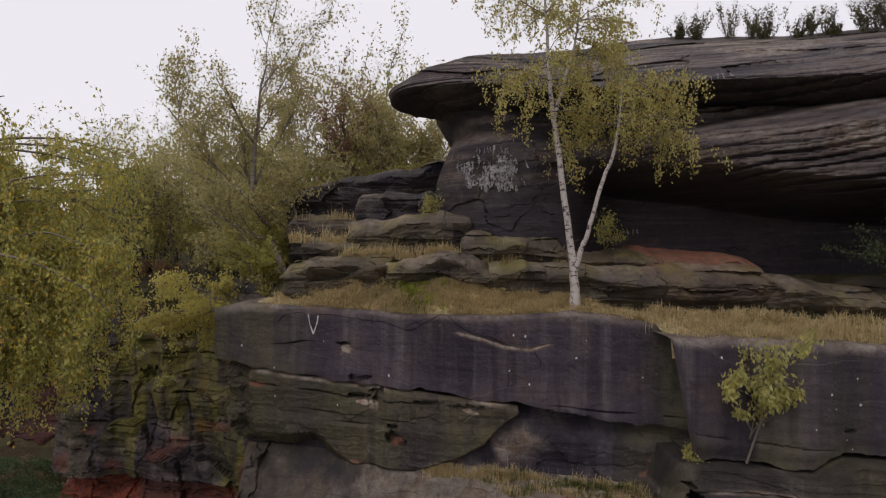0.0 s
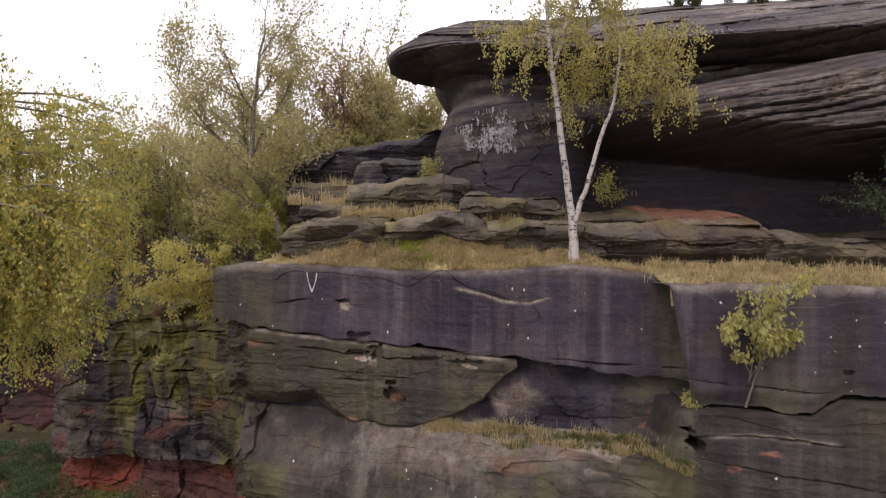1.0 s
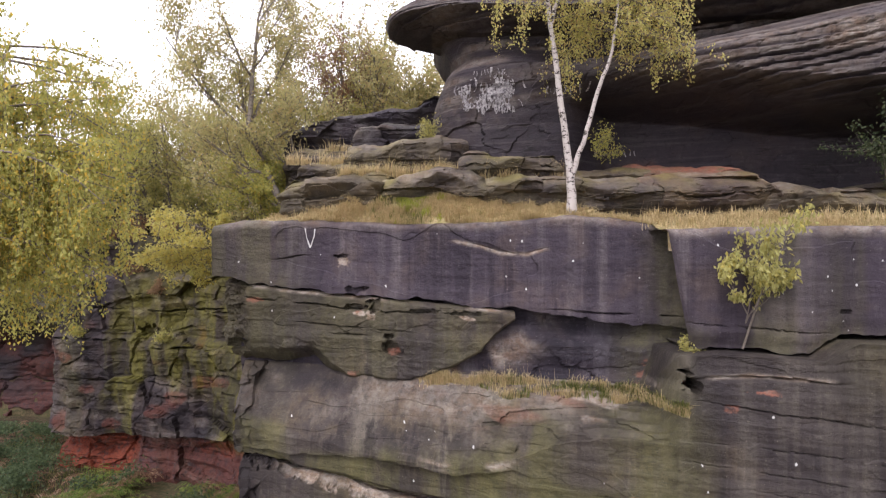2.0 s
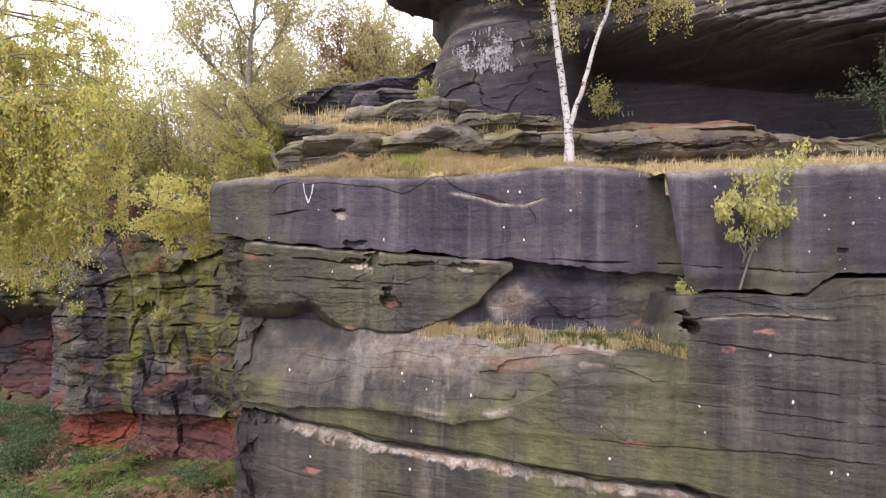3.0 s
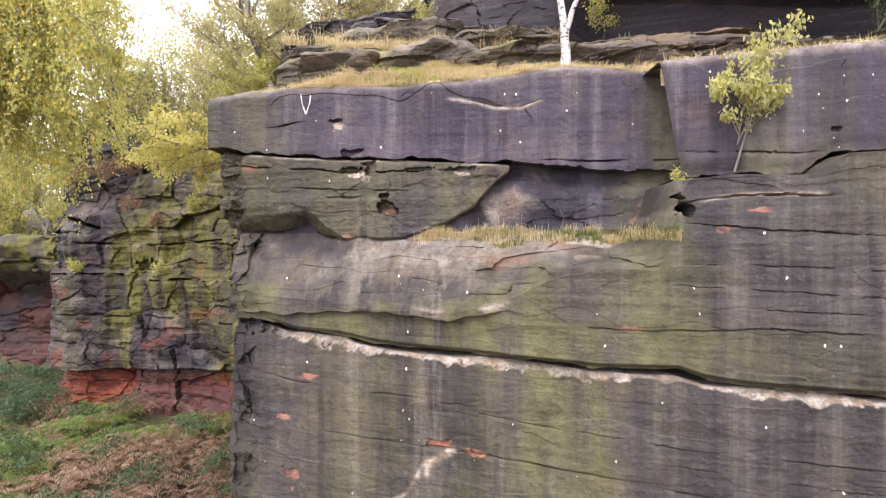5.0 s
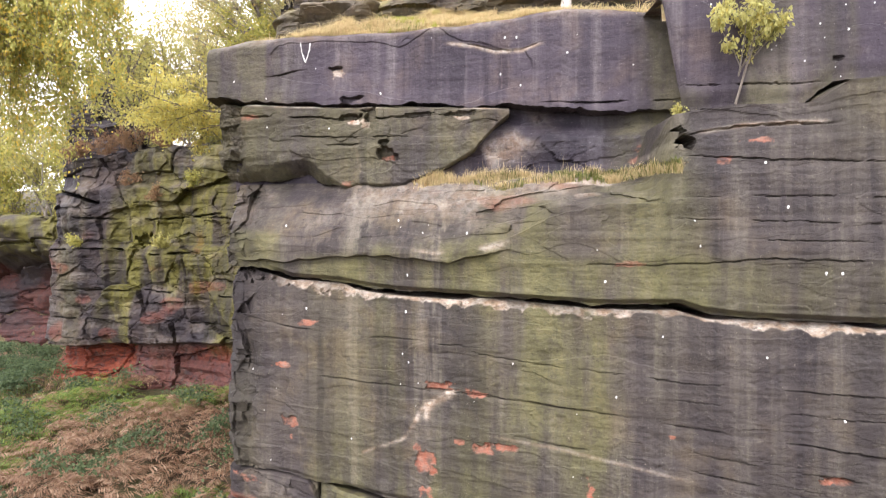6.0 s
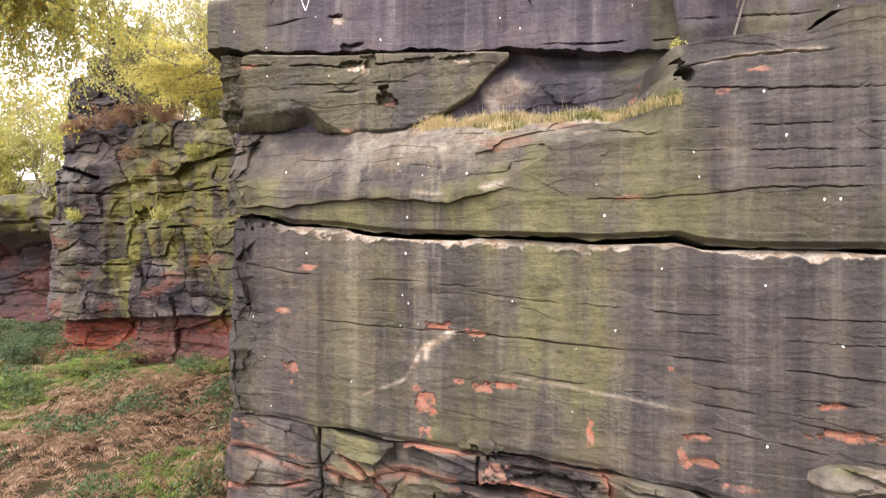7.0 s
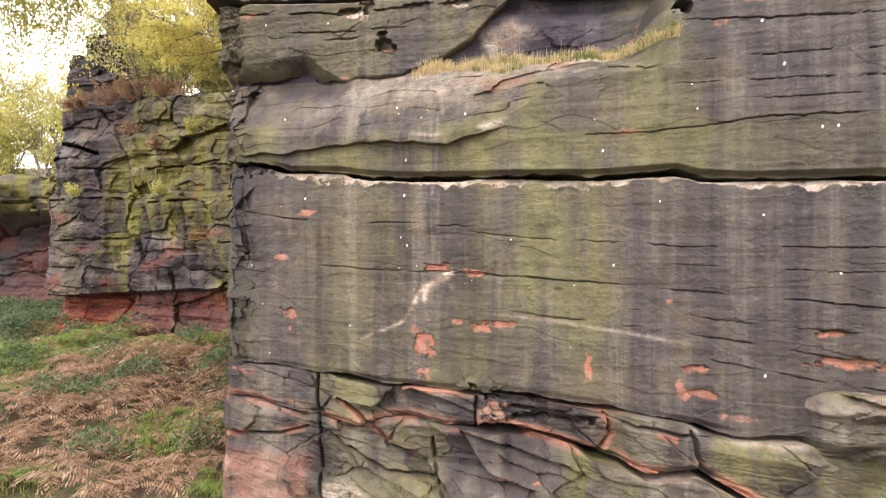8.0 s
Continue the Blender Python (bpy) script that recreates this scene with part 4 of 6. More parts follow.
def front(x, z):
    u = x + 0.4 * fbm(x * 0.5, z * 0.5, 0, 131, 4)
    v = z + 0.35 * fbm(x * 0.4, z * 0.6, 7, 132, 4)
    big, gap = facets(u, v, 2.2, 1.5, 101, 0.8, 0.1)
    mid = facets(u, v, 1.3, 0.7, 105, 1.1, 0.06)[0]
    small = facets(x, z, 0.45, 0.3, 107, 0.7)[0]
    y = BACKF(x) + 0.38 * big + 0.09 * mid + 0.04 * small + rough(x, z, 102, 0.3, 0.06, 0.03) + 1.0 * fbm(x * 0.8, z * 0.12, 0, 103, 4) + 0.22 * fbm(x * 0.3, z * 1.6, 0, 108, 5)
    y += 0.1 * smooth(0.03, 0.0, gap)
    red = smooth(3.25, 3.05, z - 0.06 * (x + 13) + 0.15 * fbm(x * 1.5, 0, 0, 106, 4)) * (0.45 + 0.55 * smooth(-13.0, -13.4, x))
    y += 1.2 * red * (1 - 0.7 * smooth(2.6, 1.2, z)) + 0.6 * red * fbm(x * 0.5, z * 4, 0, 104, 5)
    y += groove(x, z, [(-17.6, 7.2), (-14, 7.25), (-12, 7.0), (-8, 7.2)], 0.06, 0.4) + groove(x, z, [(-17, 5.4), (-13, 5.5), (-8, 5.3)], 0.05, 0.25) + groove(x, z, [(-17, 4.2), (-13, 4.3), (-8, 4.1)], 0.05, 0.25) + groove(x, z, [(-16, 8.6), (-12, 8.5), (-8, 8.8)], 0.05, 0.3) + split(x, z, [(-12.6, 4.2), (-12.2, 5.6), (-12.5, 6.8)], 0.05, 0.1, 91) + split(x, z, [(-10.4, 5.0), (-10.6, 6.9)], 0.05, 0.1, 92) + 0.35 * dent(x, z, -12.7, 7.6, 0.5, 0.3) + groove(x, z, [(-17.6, 9.9), (-16, 9.6), (-15.2, 9.3)], 0.12, 0.8) + 0.35 * smooth(7.2, 7.5, z) + 0.4 * smooth(9.8, 10.1, z)
    return y + corner(x, -17.6, 0.4, 0.5) + rim(z, 11.7, 0.4, 0.4)


def stain(x, z, y):
    red = smooth(3.3, 2.9, z - 0.06 * (x + 13)) * (0.35 + 0.65 * smooth(-13.2, -13.8, x)) + 0.3 * smooth(0.72, 0.8, vnoise(x * 0.9, z * 1.4, 0, 108)) * smooth(8.5, 7, z)
    moss = (0.15 + 0.85 * smooth(-15.5, -12.5, x)) * smooth(2.6, 3.4, z) * (1 - 0.5 * smooth(8, 10, z)) * smooth(0.33, 0.5, vnoise(x * 0.8, z * 0.3, 0, 109) + 0.15 * smooth(-13, -10, x))
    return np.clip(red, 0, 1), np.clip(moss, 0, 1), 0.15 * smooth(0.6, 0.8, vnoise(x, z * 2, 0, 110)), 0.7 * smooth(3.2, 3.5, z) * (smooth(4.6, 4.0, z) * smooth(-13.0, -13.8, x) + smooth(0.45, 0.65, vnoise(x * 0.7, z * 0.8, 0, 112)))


wall_front = front
bed("wall_face", quarry, -17.6, -6.4, lambda x: 0.4 + 0 * x, lambda x: along(x, [(-17.6, 11.3), (-14.6, 11.45), (-12.5, 11.75), (-10, 11.8), (-7.6, 11.6)]) + 0.3 * fbm(x * 1.2, 0, 0, 111, 3), front, lambda x: BACKF(x) + 3, WALL, 0.045, stain, flat=True)


def front(x, z):
    o, joint = blocks(x, z, 3.0, 1.5, 121, 0.3)
    return 33.0 - 0.1 * (x + 20) + 0.6 * o + rough(x, z, 122, 0.5, 0.08, 0.02) + 0.2 * smooth(0.12, 0, joint) + 2.6 * smooth(7.6, 5.4, z) + rim(z, 9.2, 0.8, 0.6)


bed("far_face", quarry, -40.0, -16.4, lambda x: 0.2 + 0 * x, lambda x: 9.1 + 0.5 * fbm(x * 0.6, 0, 0, 123, 3), front, lambda x: 38 + 0 * x, WALL, 0.09,
    lambda x, z, y: (0.3 * smooth(8.2, 6, z) * smooth(0.3, 0.6, vnoise(x * 0.7, z * 0.7, 0, 124)), 0.6 * smooth(6, 8, z), 0 * x), flat=True)


# ---- ground ----
EDGE = [(-400, 60), (-60, 45), (-22, 36), (-17.5, 35.2), (-17.2, 29.0), (-9, 26.2), (-6.8, 25.4), (-5.0, 17.0), (-4.6, 15.1), (-4.4, 14.85), (3.6, 12.7), (4.4, 11.6), (12, 9.2), (60, -5), (400, -60)]


def low_ground(x, y):
    return np.interp(y, [-400, 5, 11, 17.6, 21, 26, 400], [-2, -0.8, -0.5, 0.35, 1.1, 1.35, 1.5]) + 0.3 * fbm(x * 0.3, y * 0.3, 0, 201, 4)


def plateau(x, y, back):
    right = np.interp(back, [0, 0.8, 1.6, 2.6, 4, 7, 12, 60], [11.66, 11.86, 12.1, 12.5, 13.0, 14.2, 15.0, 17])
    left = np.interp(back, [0, 1, 4, 8, 20, 60], [11.3, 11.6, 12.3, 13.4, 14.5, 16])
    far = np.interp(back, [0, 1, 4, 8, 20, 60], [8.6, 9.0, 9.8, 11, 13, 14])
    w = smooth(-6.5, -4.0, x)
    f = smooth(-16.5, -17.5, x) * smooth(34, 35.5, y)
    return (left * (1 - f) + far * f) * (1 - w) + right * w + 0.25 * fbm(x * 0.5, y * 0.5, 0, 202, 4)


def ground_z(x, y):
    x, y = np.asarray(x, float), np.asarray(y, float)
    # how far a place lies behind the edge of the rocks
    back = y - along(x, EDGE)
    s = smooth(0.0, 0.5, back)
    return low_ground(x, y) * (1 - s) + plateau(x, y, np.clip(back, 0, 90)) * s


gx = np.concatenate([np.linspace(-900, -60, 16)[:-1], np.linspace(-60, -26, 35)[:-1], np.linspace(-26, 14, 140), np.linspace(14, 60, 40)[1:], np.linspace(60, 900, 16)[1:]])
gy = np.concatenate([np.linspace(-900, -20, 16)[:-1], np.linspace(-20, 6, 40)[:-1], np.linspace(6, 36, 110), np.linspace(36, 90, 40)[1:], np.linspace(90, 1500, 16)[1:]])
GX, GY = np.meshgrid(gx, gy)
n = Nodes("heath_soil")
soil = n.mix(n.ramp(n.noise(0.5, 6), (0.4, 0), (0.6, 1)), (0.05, 0.033, 0.02), (0.045, 0.05, 0.016))
soil = n.mix(n.ramp(n.noise(7, 6, 0.7), (0.45, 0), (0.65, 1)), soil, (0.11, 0.08, 0.045))
SOIL = n.finish(soil, 0.95, n.noise(15, 8, 0.7), 0.8, 0.06)
ground = made("ground", np.stack([GX, GY, ground_z(GX, GY)], -1).reshape(-1, 3), grid_quads(*GX.shape), SOIL)
tagged(ground, "rough heath ground with brown bracken litter and turf", "ground", kind="structure")


n = Nodes("dry_turf")
turf = n.mix(n.ramp(n.noise(1.6, 6, 0.65), (0.4, 0), (0.6, 1)), (0.34, 0.25, 0.13), (0.2, 0.19, 0.06))
turf = n.mix(n.ramp(n.noise(9, 7, 0.75), (0.42, 0), (0.62, 1)), turf, (0.5, 0.39, 0.23))
TURF = n.finish(turf, 0.95, n.noise(22, 8, 0.75), 0.9, 0.06)


# bank of turf between the brink and the slabs
def bank(x, f):
    rise = np.interp(x, [-4.6, -3.6, -2.6, -1.0, 0.5, 1.8, 3.0, 4.2], [0.02, 0.22, 0.52, 0.68, 0.62, 0.38, 0.16, 0.04])
    return UPP(x) + 0.12 + 0.1 * fbm(x * 2, 0, 0, 221, 4) + 1.25 * f, along(x, TOP) - 0.07 + rise * smooth(-0.15, 0.85, f) + 0.16 * fbm(x * 1.5, f * 2, 0, 222, 4) * np.minimum(1, 6 * f)


def right_bank(x, f):
    return RIGHT(x) + 0.3 + 0.12 * fbm(x * 2, 0, 0, 223, 4) + 1.7 * f, 11.44 + 0.32 * f + 0.16 * fbm(x * 1.2, f * 2, 0, 224, 4) * np.minimum(1, 6 * f)


for where, x0, x1 in ((bank, -4.5, 4.2), (right_bank, 3.9, 9.4)):
    BX, BF = np.meshgrid(np.linspace(x0, x1, 200), np.linspace(0, 1, 30))
    BY, BZ = where(BX, BF)
    BZ[0] -= 0.3
    tagged(made("turf_bank", np.stack([BX, BY, BZ], -1).reshape(-1, 3), grid_quads(*BX.shape), TURF), "low bank of dry turf along the terrace", "turf", kind="structure")


# ---- loose slabs on the terrace ----
GREY = "weathered grey sandstone slab with a lichened top on the terrace"


def ledge(x0, x1, y0, z0, z1, seed, label, mat=None, dip=0.0, red=0.0, slope=-0.24, depth=1.8, back_in=0.6, ends=0.2):
    """A weathered ledge block: bedded, undercut front, worn sloping top, rounded ends."""
    mid = (x0 + x1) / 2
    hi = lambda x: z1 + dip * (x - mid) + 0.5 * fbm(x * 0.6, seed, 0, seed, 4) + 0.12 * fbm(x * 3, seed, 0, seed + 9, 5) - 0.12 * ((x - mid) / (x1 - x0) * 2) ** 4 * min(1.0, z1 - z0)
    def face(x, z):
        t = hi(x) - z
        y = y0 + slope * (x - mid) + rough(x, z, seed, 0.16, 0.035, 0.03) + 0.22 * facets(x, z, 1.5, 0.36, seed + 2, 0.9, 0.06)[0] + 0.05 * facets(x, z, 0.5, 0.12, seed + 4, 0.8, 0.06)[0] + 0.12 * fbm(x * 0.5, z * 5, 0, seed + 7, 4)
        y += corner(x, x0 + ends * fbm(z * 3, 0, 0, seed, 3), ends, 1.4 * ends) + corner(-x, -x1 + ends * fbm(z * 3, 1, 0, seed, 3), ends * 0.8, 1.2 * ends)
        worn = 0.16 + 0.3 * vnoise(x * 1.2, 2, 0, seed + 1)
        y += 0.03 * fbm(x * 1.1, z * 6, 0, seed + 3, 6, 0.62)
        y += back_in * np.clip(1 - t / worn, 0, 1) ** 1.6 + 0.5 * np.clip((t - worn) / (z1 - z0), 0, 1) + 0.15 * smooth(0.3, 0.0, z - z0)
        return y + groove(x, z, [(x0 - 1, z0 + 0.55 * (z1 - z0)), (mid, z0 + 0.45 * (z1 - z0)), (x1 + 1, z0 + 0.5 * (z1 - z0))], 0.02 + 0.012 * (seed % 2), 0.1 * (seed % 3) / 2, 0.09, seed)
    def marks(x, z, y):
        up = smooth(0.35, 0.0, hi(x) - z)
        return red * (0.4 + up), 0.25 + 0.9 * up * smooth(0.3, 0.6, vnoise(x * 1.5, z * 3, 0, seed + 5)), 0.4 * up * smooth(0.35, 0.65, vnoise(x * 2, z * 6, 0, seed + 6))
    ob = thing("boulder", (mid, y0, z0), label, "boulder", "ledges on the terrace")
    bed("rock", ob, x0, x1, lambda x: z0 + 0 * x, hi, face, lambda x: y0 + slope * (x - mid) + depth, mat or LEDGE, 0.024 if x1 > -10 else 0.05, marks, flat=True)
    return ob


ledge(-3.7, -1.15, 13.3, 11.7, 12.9, 301, "rounded dark sandstone slab with grass behind it", dip=0.1, slope=-0.1, back_in=0.5, ends=0.5)
ledge(-1.3, 1.0, 13.0, 11.8, 12.8, 302, "low grey sandstone slab half hidden by dry grass", slope=-0.15, back_in=0.35)
ledge(0.8, 2.2, 12.5, 11.8, 12.78, 303, GREY)
ledge(1.9, 4.4, 12.1, 11.75, 12.7, 304, "long grey sandstone slab beside the birch trunk")
ledge(3.9, 6.3, 11.6, 11.75, 12.72, 305, "broad pinkish grey slab below the cave", red=0.12)
ledge(6.1, 8.1, 11.05, 11.7, 12.42, 306, "low brown sandstone slab under the crag", dip=-0.03)
ledge(7.9, 10.5, 10.4, 11.7, 12.4, 316, "low brown sandstone slab under the crag")
ledge(-2.25, 0.65, 13.95, 12.5, 13.82, 307, "flat bedded grey slab on the upper step", slope=-0.05, back_in=0.9)
ledge(0.4, 2.6, 13.0, 12.5, 13.45, 308, "yellow lichened slab under the painted wall", back_in=0.9)
ledge(2.3, 4.6, 12.75, 12.4, 13.12, 309, "smooth yellowish slab behind the birch", red=0.05, back_in=0.9)
ledge(4.2, 6.4, 12.25, 12.3, 13.05, 310, "reddish worn slab sloping into the cave", red=1.0, dip=-0.14, back_in=1.0)
ledge(-3.4, -2.0, 14.1, 12.3, 13.3, 311, GREY)
ledge(-4.4, 0.3, 17.2, 12.9, 15.2, 312, "large bedded dark slab rising towards the crag", STAINED, 0.16, slope=-0.05, depth=2.5, back_in=1.2)
ledge(-4.3, -1.6, 16.3, 12.4, 13.9, 313, "brown sandstone block under the bedded slab", slope=-0.1)
ledge(-2.3, 0.4, 15.8, 12.6, 14.5, 314, "dark bedded block at the foot of the crag", STAINED, 0.12, slope=-0.1)
ledge(-18.6, -14.3, 29.2, 11.4, 14.6, 315, "dark crag block on top of the old wall", CRAG, 0.0, depth=3.5, ends=0.9, back_in=1.5)
ledge(-17.9, -14.6, 29.6, 14.3, 15.8, 317, "upper block of the dark stacked crag", CRAG, 0.0, depth=3.0, ends=0.9, back_in=1.2)
ledge(-17.0, -14.8, 29.9, 15.6, 17.2, 320, "topmost block of the dark stacked crag", CRAG, 0.05, depth=2.4, ends=0.8, back_in=1.0)
ledge(0.05, 0.75, 12.2, 11.55, 11.92, 318, "small dark stone at the terrace brink", depth=0.5, back_in=0.2)
ledge(0.95, 1.5, 12.0, 11.55, 11.88, 319, "small dark stone at the terrace brink", depth=0.5, back_in=0.2)

ledge(5.7, 7.4, 8.42, 1.95, 2.95, 321, "angular brown boulder wedged on the broken foot", ROCK, 0.1, slope=-0.375, depth=1.0, back_in=0.3, ends=0.35)

# ---- plants ----
BIRCH_BARK = bark_material("birch_bark", (0.52, 0.475, 0.45), (0.33, 0.29, 0.26), (0.05, 0.04, 0.036))
GREY_BARK = bark_material("grey_bark", (0.2, 0.17, 0.14), (0.11, 0.09, 0.075))
PALE_BARK = bark_material("pale_bark", (0.26, 0.225, 0.19), (0.14, 0.12, 0.1), (0.08, 0.06, 0.05))
YELLOW_LEAF = leaf_material("yellowing_leaf", (0.36, 0.33, 0.1), (0.55, 0.51, 0.2), (0.45, 0.45, 0.17), (0.62, 0.51, 0.14))
BRIGHT_LEAF = leaf_material("bright_yellow_leaf", (0.5, 0.45, 0.12), (0.72, 0.64, 0.22), (0.6, 0.56, 0.2), (0.78, 0.6, 0.14))
OLIVE_LEAF = leaf_material("olive_leaf", (0.25, 0.245, 0.06), (0.48, 0.45, 0.13), (0.38, 0.38, 0.1), (0.6, 0.46, 0.1))
BIRCH_LEAF = leaf_material("birch_leaf", (0.34, 0.31, 0.09), (0.6, 0.55, 0.19), (0.5, 0.48, 0.16), (0.58, 0.47, 0.16), (0.34, 0.22, 0.11))
WEEPING_LEAF = leaf_material("hanging_leaf", (0.27, 0.265, 0.065), (0.5, 0.47, 0.13), (0.4, 0.395, 0.1), (0.54, 0.49, 0.15), (0.76, 0.5, 0.07))
DUN_LEAF = leaf_material("dun_leaf", (0.36, 0.32, 0.13), (0.56, 0.51, 0.24), (0.46, 0.43, 0.19), (0.58, 0.42, 0.2))
DARK_LEAF = leaf_material("dark_green_leaf", (0.035, 0.05, 0.025), (0.07, 0.09, 0.04), (0.12, 0.14, 0.06))
RUST_LEAF = leaf_material("rust_leaf", (0.2, 0.11, 0.065), (0.34, 0.2, 0.11), (0.28, 0.19, 0.1))


def wander(start, way, length, rng, bend=0.25, lift=0.0, n=8):
    pts, d = [np.array(start, float)], np.array(way, float)
    d /= np.linalg.norm(d)
    for i in range(n - 1):
        d = d + rng.normal(size=3) * bend * 0.5 + np.array([0, 0, lift / n])
        d /= np.linalg.norm(d)
        pts.append(pts[-1] + d * length / (n - 1))
    return np.array(pts)


def grow(start, way, length, radius, levels, rng, kids=5, bend=0.25, lift=0.3, spread=0.9, shrink=0.55, first=0.3):
    """Limbs from thick to thin, and the thinnest twigs again as a list of their own."""
    limbs, twigs = [], []
    pts = wander(start, way, length, rng, bend, lift, 8 if levels > 1 else 6)
    limbs.append((pts, np.linspace(radius, radius * 0.3, len(pts))))
    if levels == 0:
        return limbs, [pts]
    for k in range(kids):
        f = first + (1 - first) * (k + rng.random()) / kids
        i = min(int(f * (len(pts) - 1)), len(pts) - 2)
        at = pts[i] + (pts[i + 1] - pts[i]) * rng.random()
        d = pts[i + 1] - pts[i]
        d = d / np.linalg.norm(d) + spread * rng.normal(size=3) * np.array([1, 1, 0.6])
        a, b = grow(at, d, length * shrink * (0.7 + 0.6 * rng.random()), radius * (1 - 0.7 * f) * 0.55 + 0.002, levels - 1, rng, kids, bend * 1.1, lift, spread, shrink, 0.15)
        limbs += a
        twigs += b
    return limbs, twigs


def scatter(twigs, each, jitter, rng):
    out = []
    for pts in twigs:
        f = rng.random(each) * (len(pts) - 1)
        i = np.minimum(f.astype(int), len(pts) - 2)
        p = pts[i] + (pts[i + 1] - pts[i]) * (f - i)[:, None]
        p = p + rng.normal(size=(each, 3)) * jitter
        out.append(p)
    return np.concatenate(out)


def tree(name, label, base, stems, rng_seed, levels, kids, each, leaf, leaf_size, bark, category="tree", lift=0.3, spread=0.9, shrink=0.55, jitter=0.06, first=0.3, hang=0.4, sides=6):
    """A tree or bush: stems are (start, way, length, radius)."""
    rng = np.random.default_rng(rng_seed)
    top = thing(name, base, label, category)
    limbs, twigs = [], []
    for s, w, l, r in stems:
        a, b = grow(np.array(s, float) - base, w, l, r, levels, rng, kids, 0.22, lift, spread, shrink, first)
        limbs += a
        twigs += b
    v, q = tube(limbs, sides)
    made("trunk", v, q, bark, top)
    P = scatter(twigs, each, jitter, rng)
    v, q = leaf_mesh(P, leaf_size, rng, hang)
    made("crown", v, q, leaf, top, flat=True)
    return top


# birch on the terrace edge: two white stems from one foot, hanging yellow crown
def birch(base, seed):
    rng = np.random.default_rng(seed)
    top = thing("birch_tree", base, "slender white-barked birch with two stems and thin yellowing leaves", "tree")
    one = np.array([(2.58, 11.9, 11.6), (2.58, 11.9, 12.02), (2.55, 11.9, 12.68), (2.44, 11.88, 13.45), (2.33, 11.85, 14.22), (2.22, 11.85, 15.11), (2.1, 11.8, 15.77), (2.03, 11.8, 16.87), (1.98, 11.85, 18.0), (2.05, 11.9, 19.2)]) - base
    two = np.array([(2.57, 11.9, 12.55), (2.68, 11.88, 12.95), (2.85, 11.8, 13.45), (3.07, 11.75, 14.32), (3.3, 11.7, 14.87), (3.4, 11.7, 15.64), (3.45, 11.75, 16.3)]) - base
    three = np.array([(2.16, 11.82, 15.55), (2.32, 11.7, 16.2), (2.5, 11.6, 16.8), (2.62, 11.6, 17.7)]) - base
    stems = [("trunk", one, [0.135, 0.1, 0.074, 0.065, 0.058, 0.051, 0.043, 0.033, 0.022, 0.009]), ("stem", two, [0.06, 0.05, 0.043, 0.038, 0.032, 0.024, 0.012]), ("stem", three, [0.04, 0.035, 0.025, 0.012])]
    twigs, limbs = [], []
    for name, pts, rad in stems:
        f = np.linspace(0, 1, len(pts))
        g = np.linspace(0, 1, len(pts) * 4)
        fine = np.stack([np.interp(g, f, pts[:, k]) for k in range(3)], -1)
        for _ in range(3):
            fine[1:-1] = (fine[:-2] + fine[1:-1] * 2 + fine[2:]) / 4
        fine[1:-1] += rng.normal(size=(len(g) - 2, 3)) * 0.006
        v, q = tube([(fine, np.interp(g, f, rad))], 10)
        made(name, v, q, BIRCH_BARK, top, "white papery birch bark with dark scars")
        lo = {0: 15.6, 1: 15.1, 2: 16.4}[len(limbs) and (1 if pts is two else 2)] - base[2]
        ids = [i for i in range(len(fine) - 1) if fine[i][2] > lo]
        start = len(limbs)
        for k in range({0: 26, 1: 20, 2: 10}[0 if pts is one else 1 if pts is two else 2]):
            i = ids[int(rng.random() * len(ids))]
            way = np.array([rng.normal(), rng.normal() * 0.8, 0.35])
            a, b = grow(fine[i], way, 0.75 + 0.6 * rng.random(), 0.013, 1, rng, 7, 0.3, -0.6, 0.8, 0.6, 0.2)
            limbs += a
            for t in b:
                # thin hanging ends
                end = wander(t[-1], (rng.normal() * 0.2, rng.normal() * 0.2, -1), 0.15 + 0.4 * rng.random(), rng, 0.15, -0.5, 5)
                limbs.append((end, np.linspace(0.003, 0.0015, 5)))
                twigs += [t, end]
    v, q = tube(limbs, 4)
    made("twig", v, q, GREY_BARK, top)
    P = scatter(twigs, 28, 0.05, rng)
    v, q = leaf_mesh(P, 0.055, rng, 0.7, 0.7)
    made("crown", v, q, BIRCH_LEAF, top, "thin yellow-green autumn leaves", flat=True)


birch(np.array((2.58, 11.9, 11.75)), 7)

# sapling rooted in the joint of the buttress
tree("birch_sapling", "small yellow-leaved birch sapling growing from a rock joint", np.array((4.85, 9.72, 9.6)), [((4.85, 9.74, 9.58), (0.02, -0.25, 1), 2.05, 0.02), ((4.86, 9.62, 10.1), (0.4, -0.2, 0.8), 0.8, 0.01), ((4.85, 9.6, 10.15), (-0.5, -0.2, 0.9), 0.95, 0.01), ((4.85, 9.65, 10.0), (0.22, -0.4, 1.0), 1.3, 0.01), ((4.85, 9.65, 10.0), (-0.2, -0.4, 1.0), 1.4, 0.01)],
     24, 2, 5, 15, YELLOW_LEAF, 0.085, GREY_BARK, lift=0.25, spread=0.75, shrink=0.34, jitter=0.05, first=0.35, hang=0.8)

# birches and bushes on the plateau beyond
def on_ground(x, y, down=0.1):
    return np.array((x, y, float(ground_z(x, y)) - down))


